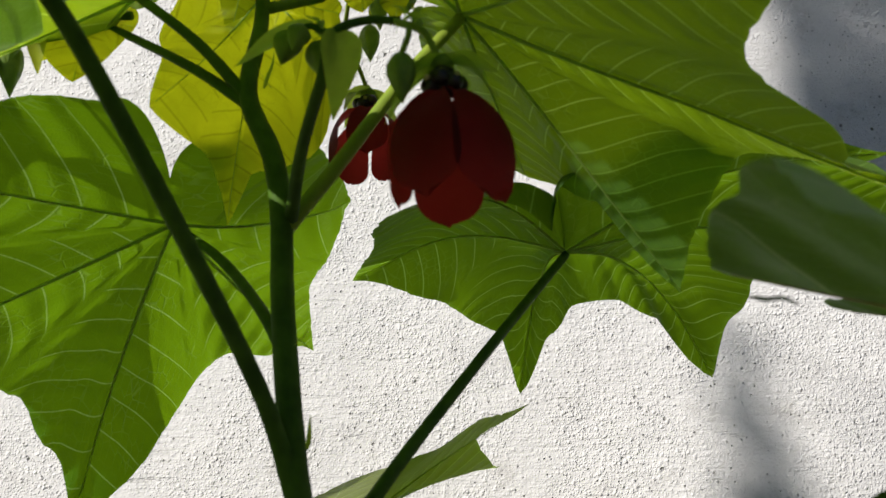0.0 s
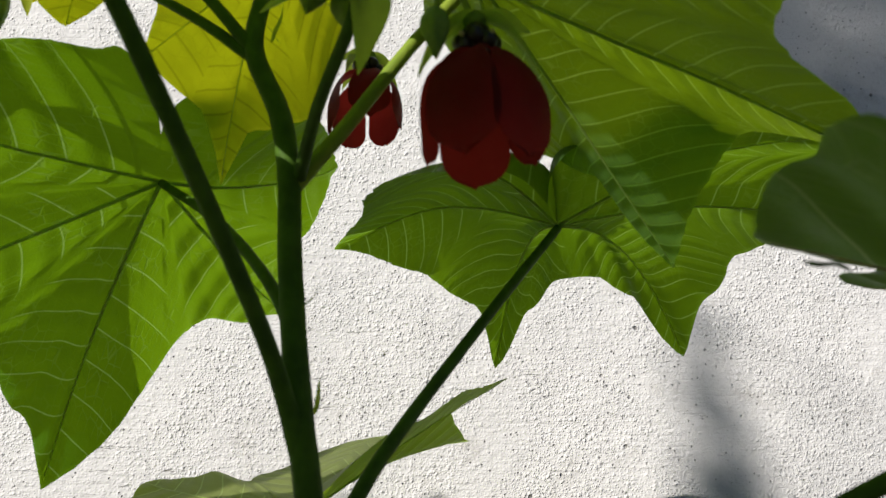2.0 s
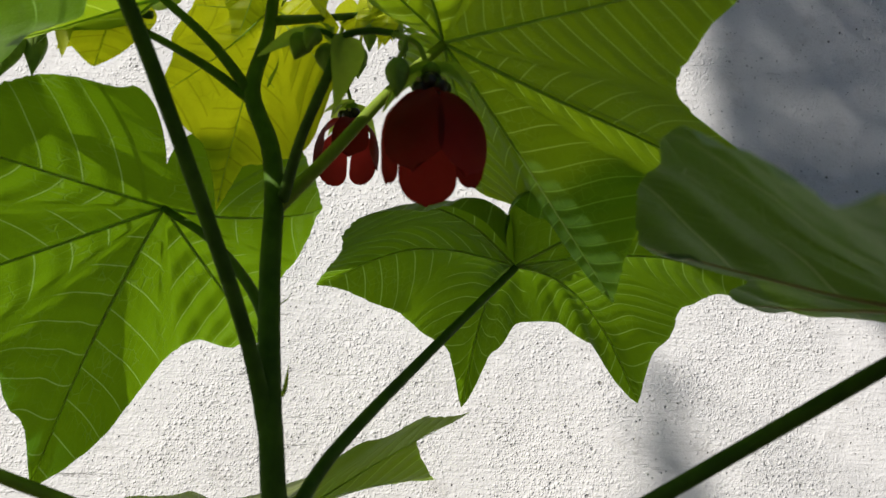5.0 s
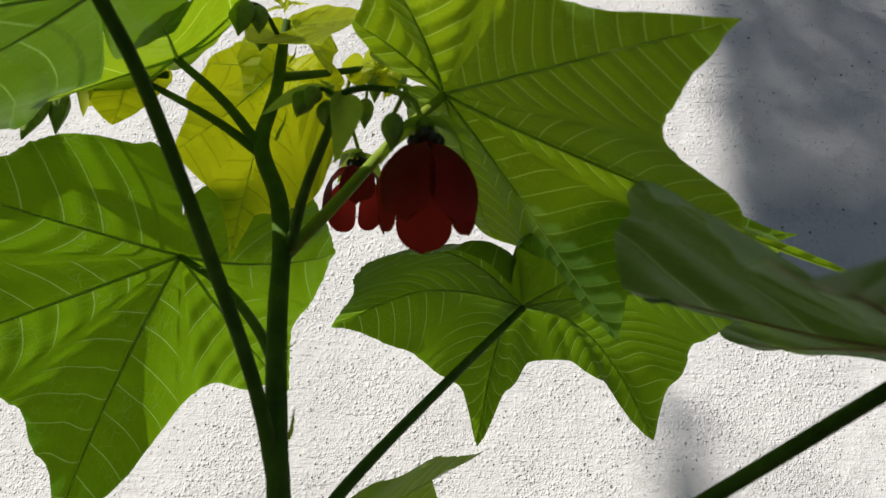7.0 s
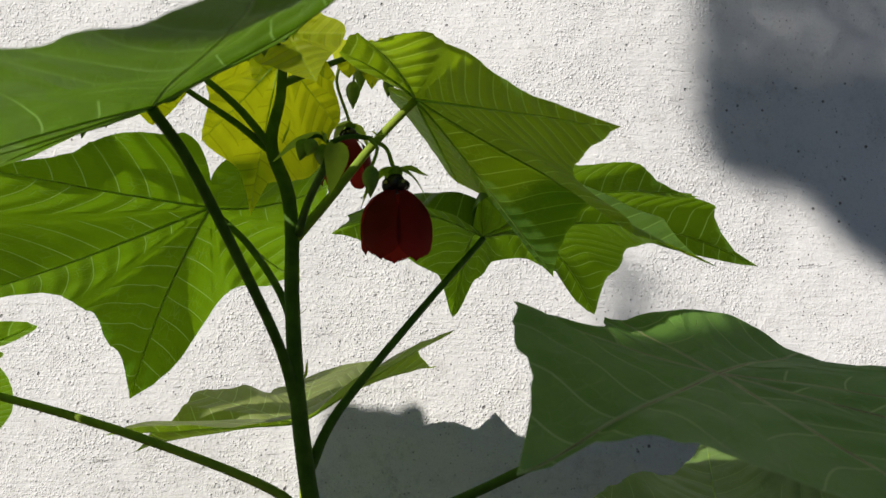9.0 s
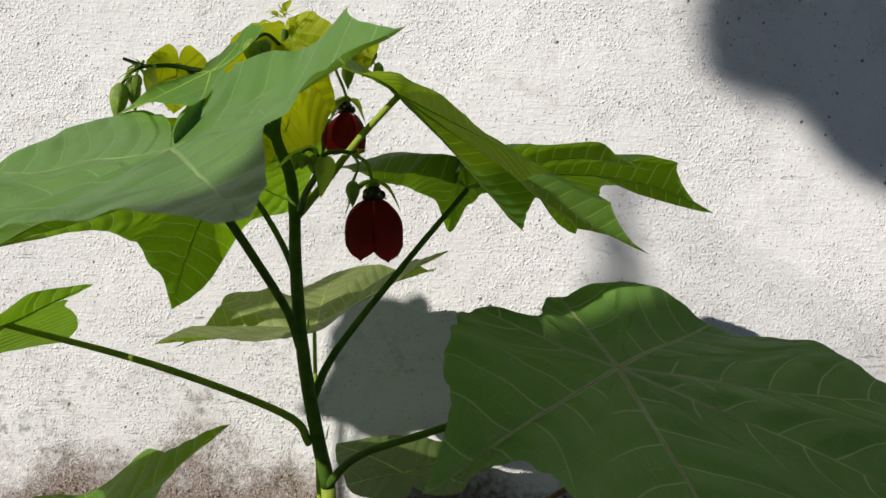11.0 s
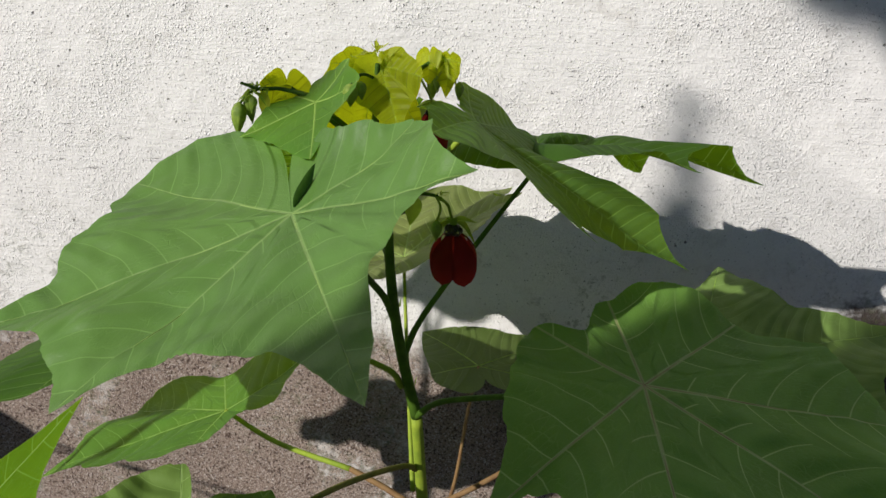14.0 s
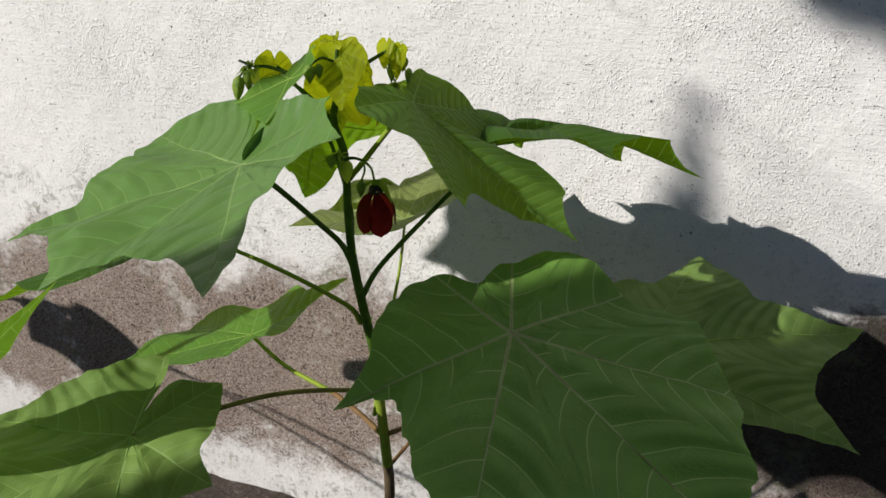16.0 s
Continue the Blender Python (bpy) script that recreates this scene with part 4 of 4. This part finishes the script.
# ---- the garden tree that shades the wall ----
def tree(base, seed):
    """A small tree: a tapered trunk, limbs and a crown of many leaves in uneven clumps."""
    made = tagged(new("garden_tree"), "leafy tree with a stout brown trunk standing in the garden", "tree")
    made.matrix_basis = pose(*base)
    rng = random.Random(seed)
    trunk = [(0, 0, -0.05, 0.215), (0.02, 0.01, 0.6, 0.19), (0.02, -0.02, 1.4, 0.18), (0.055, 0.02, 2.2, 0.175), (0.08, 0.0, 2.9, 0.15), (0.14, 0.02, 3.6, 0.07)]
    part("trunk", mesh_of("trunk", *tube(trunk, 10, 18, 0.10, seed), BARK), made)
    clumps = [((0.0, 0.0, 4.00), 0.44), ((0.20, 0.1, 4.50), 0.45), ((0.45, 0.05, 3.80), 0.36), ((0.15, 0.0, 3.75), 0.28), ((-0.10, 0.0, 3.75), 0.26),
              ((-0.26, 0.02, 3.80), 0.22), ((-0.28, 0.0, 4.12), 0.20), ((-0.22, 0.0, 3.62), 0.18), ((-0.08, 0.0, 3.52), 0.14), ((0.05, 0.0, 3.45), 0.14)]
    hem = [(-0.51, 3.58), (-0.48, 3.525), (-0.37, 3.505), (-0.325, 3.45), (-0.29, 3.41), (-0.23, 3.387), (0.10, 3.36)]
    clumps += [((-0.61 + 0.003 * k, 0.02 * (k % 2), 3.375 - 0.05 * k), 0.017 + 0.0062 * k) for k in range(6)]
    verts, faces = [], []
    while len(faces) < 52000:
        x = rng.uniform(-0.70, 0.85)
        z = rng.uniform(3.05, 4.15) if rng.random() < 0.75 else rng.uniform(4.15, 4.95)
        deep = max(r * r - (x - cx) ** 2 - (z - cz) ** 2 for (cx, cy, cz), r in clumps)
        under = [zb - (zb - za) * (xb - x) / (xb - xa) for (xa, za), (xb, zb) in zip(hem, hem[1:]) if xa <= x < xb]
        if under and under[0] + 0.010 * math.sin(x * 170.0) < z < 4.15:
            deep = max(deep, 0.09)
        if deep < 0:
            continue
        if (z > 3.66 or z > 3.22 and x < -0.5) and rng.random() > 0.45:
            continue
        deep = rng.uniform(-0.7, 0.7) * math.sqrt(deep)
        p = Vector((x + deep * SUN_WAY.x / SUN_WAY.y, deep, z + deep * SUN_WAY.z / SUN_WAY.y))
        size = rng.uniform(0.012, 0.020)
        turn = Euler((rng.uniform(-0.9, 0.9), rng.uniform(-0.9, 0.9), rng.uniform(0, 6.3))).to_matrix()
        at = len(verts)
        verts += [p + turn @ Vector(v) * size for v in ((0, 0, 0), (0.5, -0.3, 0.06), (1.25, 0, -0.12), (0.5, 0.3, 0.06))]
        faces.append((at, at + 1, at + 2, at + 3))
    part("crown", mesh_of("crown", verts, faces, TREE_LEAF, smooth=False), made)
    for i, ((cx, cy, cz), r) in enumerate(clumps):
        low = 2.8 + 0.5 * max(0.0, min(1.0, cz - 3.2))
        limb = [(0.05, 0.0, low, 0.022 if r > 0.1 else 0.006), (0.05 + cx * 0.4, cy * 0.5, low + (cz - low) * 0.55, 0.010 if r > 0.1 else 0.003), (cx, cy, cz, 0.003 if r > 0.1 else 0.0015)]
        part("limb", mesh_of("limb", *tube(limb, 6, 8, 0.1, i), BARK), made)
    return made


tree((-2.31, -2.15, GROUND), 8)


# ---- a neighbouring shrub beyond the edge of the view ----
neighbour = tagged(new("neighbouring_shrub"), "second green shrub with large lobed leaves beside the wall", "plant")
stalk(neighbour, "stem", [(-1.02, -0.02, GROUND - 0.02, 0.011), (-1.01, -0.01, 0.0, 0.009), (-1.0, 0.0, 0.5, 0.007), (-0.99, 0.02, 0.86, 0.004)], STALK, sides=14)
for (at, shape, seed) in ((pose(-0.875, 0.05, 0.845, 110.8, 21.6, -173.9), [(-150, .055, 0, 'b'), (-100, .065, 0, 'b'), (-62, .110, 0, 't'), (-30, .138, 0, 's'), (-4, .192, 0, 't'), (10, .102, 0, 's'), (28, .092, 0, 's'), (50, .080, 0, 'B'), (79, .076, 0, 'b'), (105, .060, 0, 'b'), (137, .062, 0, 'b'), (158, .088, 0, 'b'), (180, .070, 0, 'b')], 31),
                          (pose(-1.72, 0.22, 0.32, 40, 15, 160), [(-140, .10, 0, 'B'), (-70, .16, 0, 't'), (-40, .11, 0, 's'), (0, .21, 0, 't'), (40, .12, 0, 's'), (75, .17, 0, 't'), (140, .11, 0, 'B'), (180, .03, 0, 'n')], 32),
                          (pose(-1.86, 0.05, 0.40, 30, 20, -120), [(-140, .09, 0, 'B'), (-70, .14, 0, 't'), (-40, .10, 0, 's'), (0, .19, 0, 't'), (40, .11, 0, 's'), (75, .15, 0, 't'), (140, .10, 0, 'B'), (180, .03, 0, 'n')], 33),
                          (pose(-0.8855, 0.20, 0.3885, 90, 0, 0), [(-169, .136, 0, 'b'), (-156, .153, 0, 'b'), (-140, .111, 0, 's'), (-119, .071, 0, 's'), (-68, .080, 0, 's'), (-19, .105, 0, 's'), (24, .11, 0, 't'), (67, .081, 0, 'b'), (119, .067, 0, 's'), (125, .099, 0, 't'), (132, .066, 0, 's'), (164, .056, 0, 's'), (-175, .080, 0, 's')], 35),
                          (pose(-0.42, -0.03, 0.20, 10.3, -45.4, 30.5), [(-130, .05, 0, 'B'), (-65, .055, 0, 't'), (-38, .050, 0, 's'), (-18, .14, 0, 's'), (-12, .235, 0, 's'), (0, .286, 0, 't'), (10, .20, 0, 's'), (26, .07, 0, 's'), (60, .07, 0, 't'), (95, .05, 0, 's'), (130, .05, 0, 'B'), (180, .02, 0, 'n')], 34)):
    leaf(neighbour, at, shape, LEAF_LIT if seed == 34 else LEAF, rings=24, spokes=120, seed=seed)
    x, y, z = at.translation
    stalk(neighbour, "leaf_stalk", [(-1.0, 0.0, z - 0.16, 0.004), ((x - 1.0) / 2, y / 2, z - 0.06, 0.0032), (x, y, z, 0.0028)], STALK)
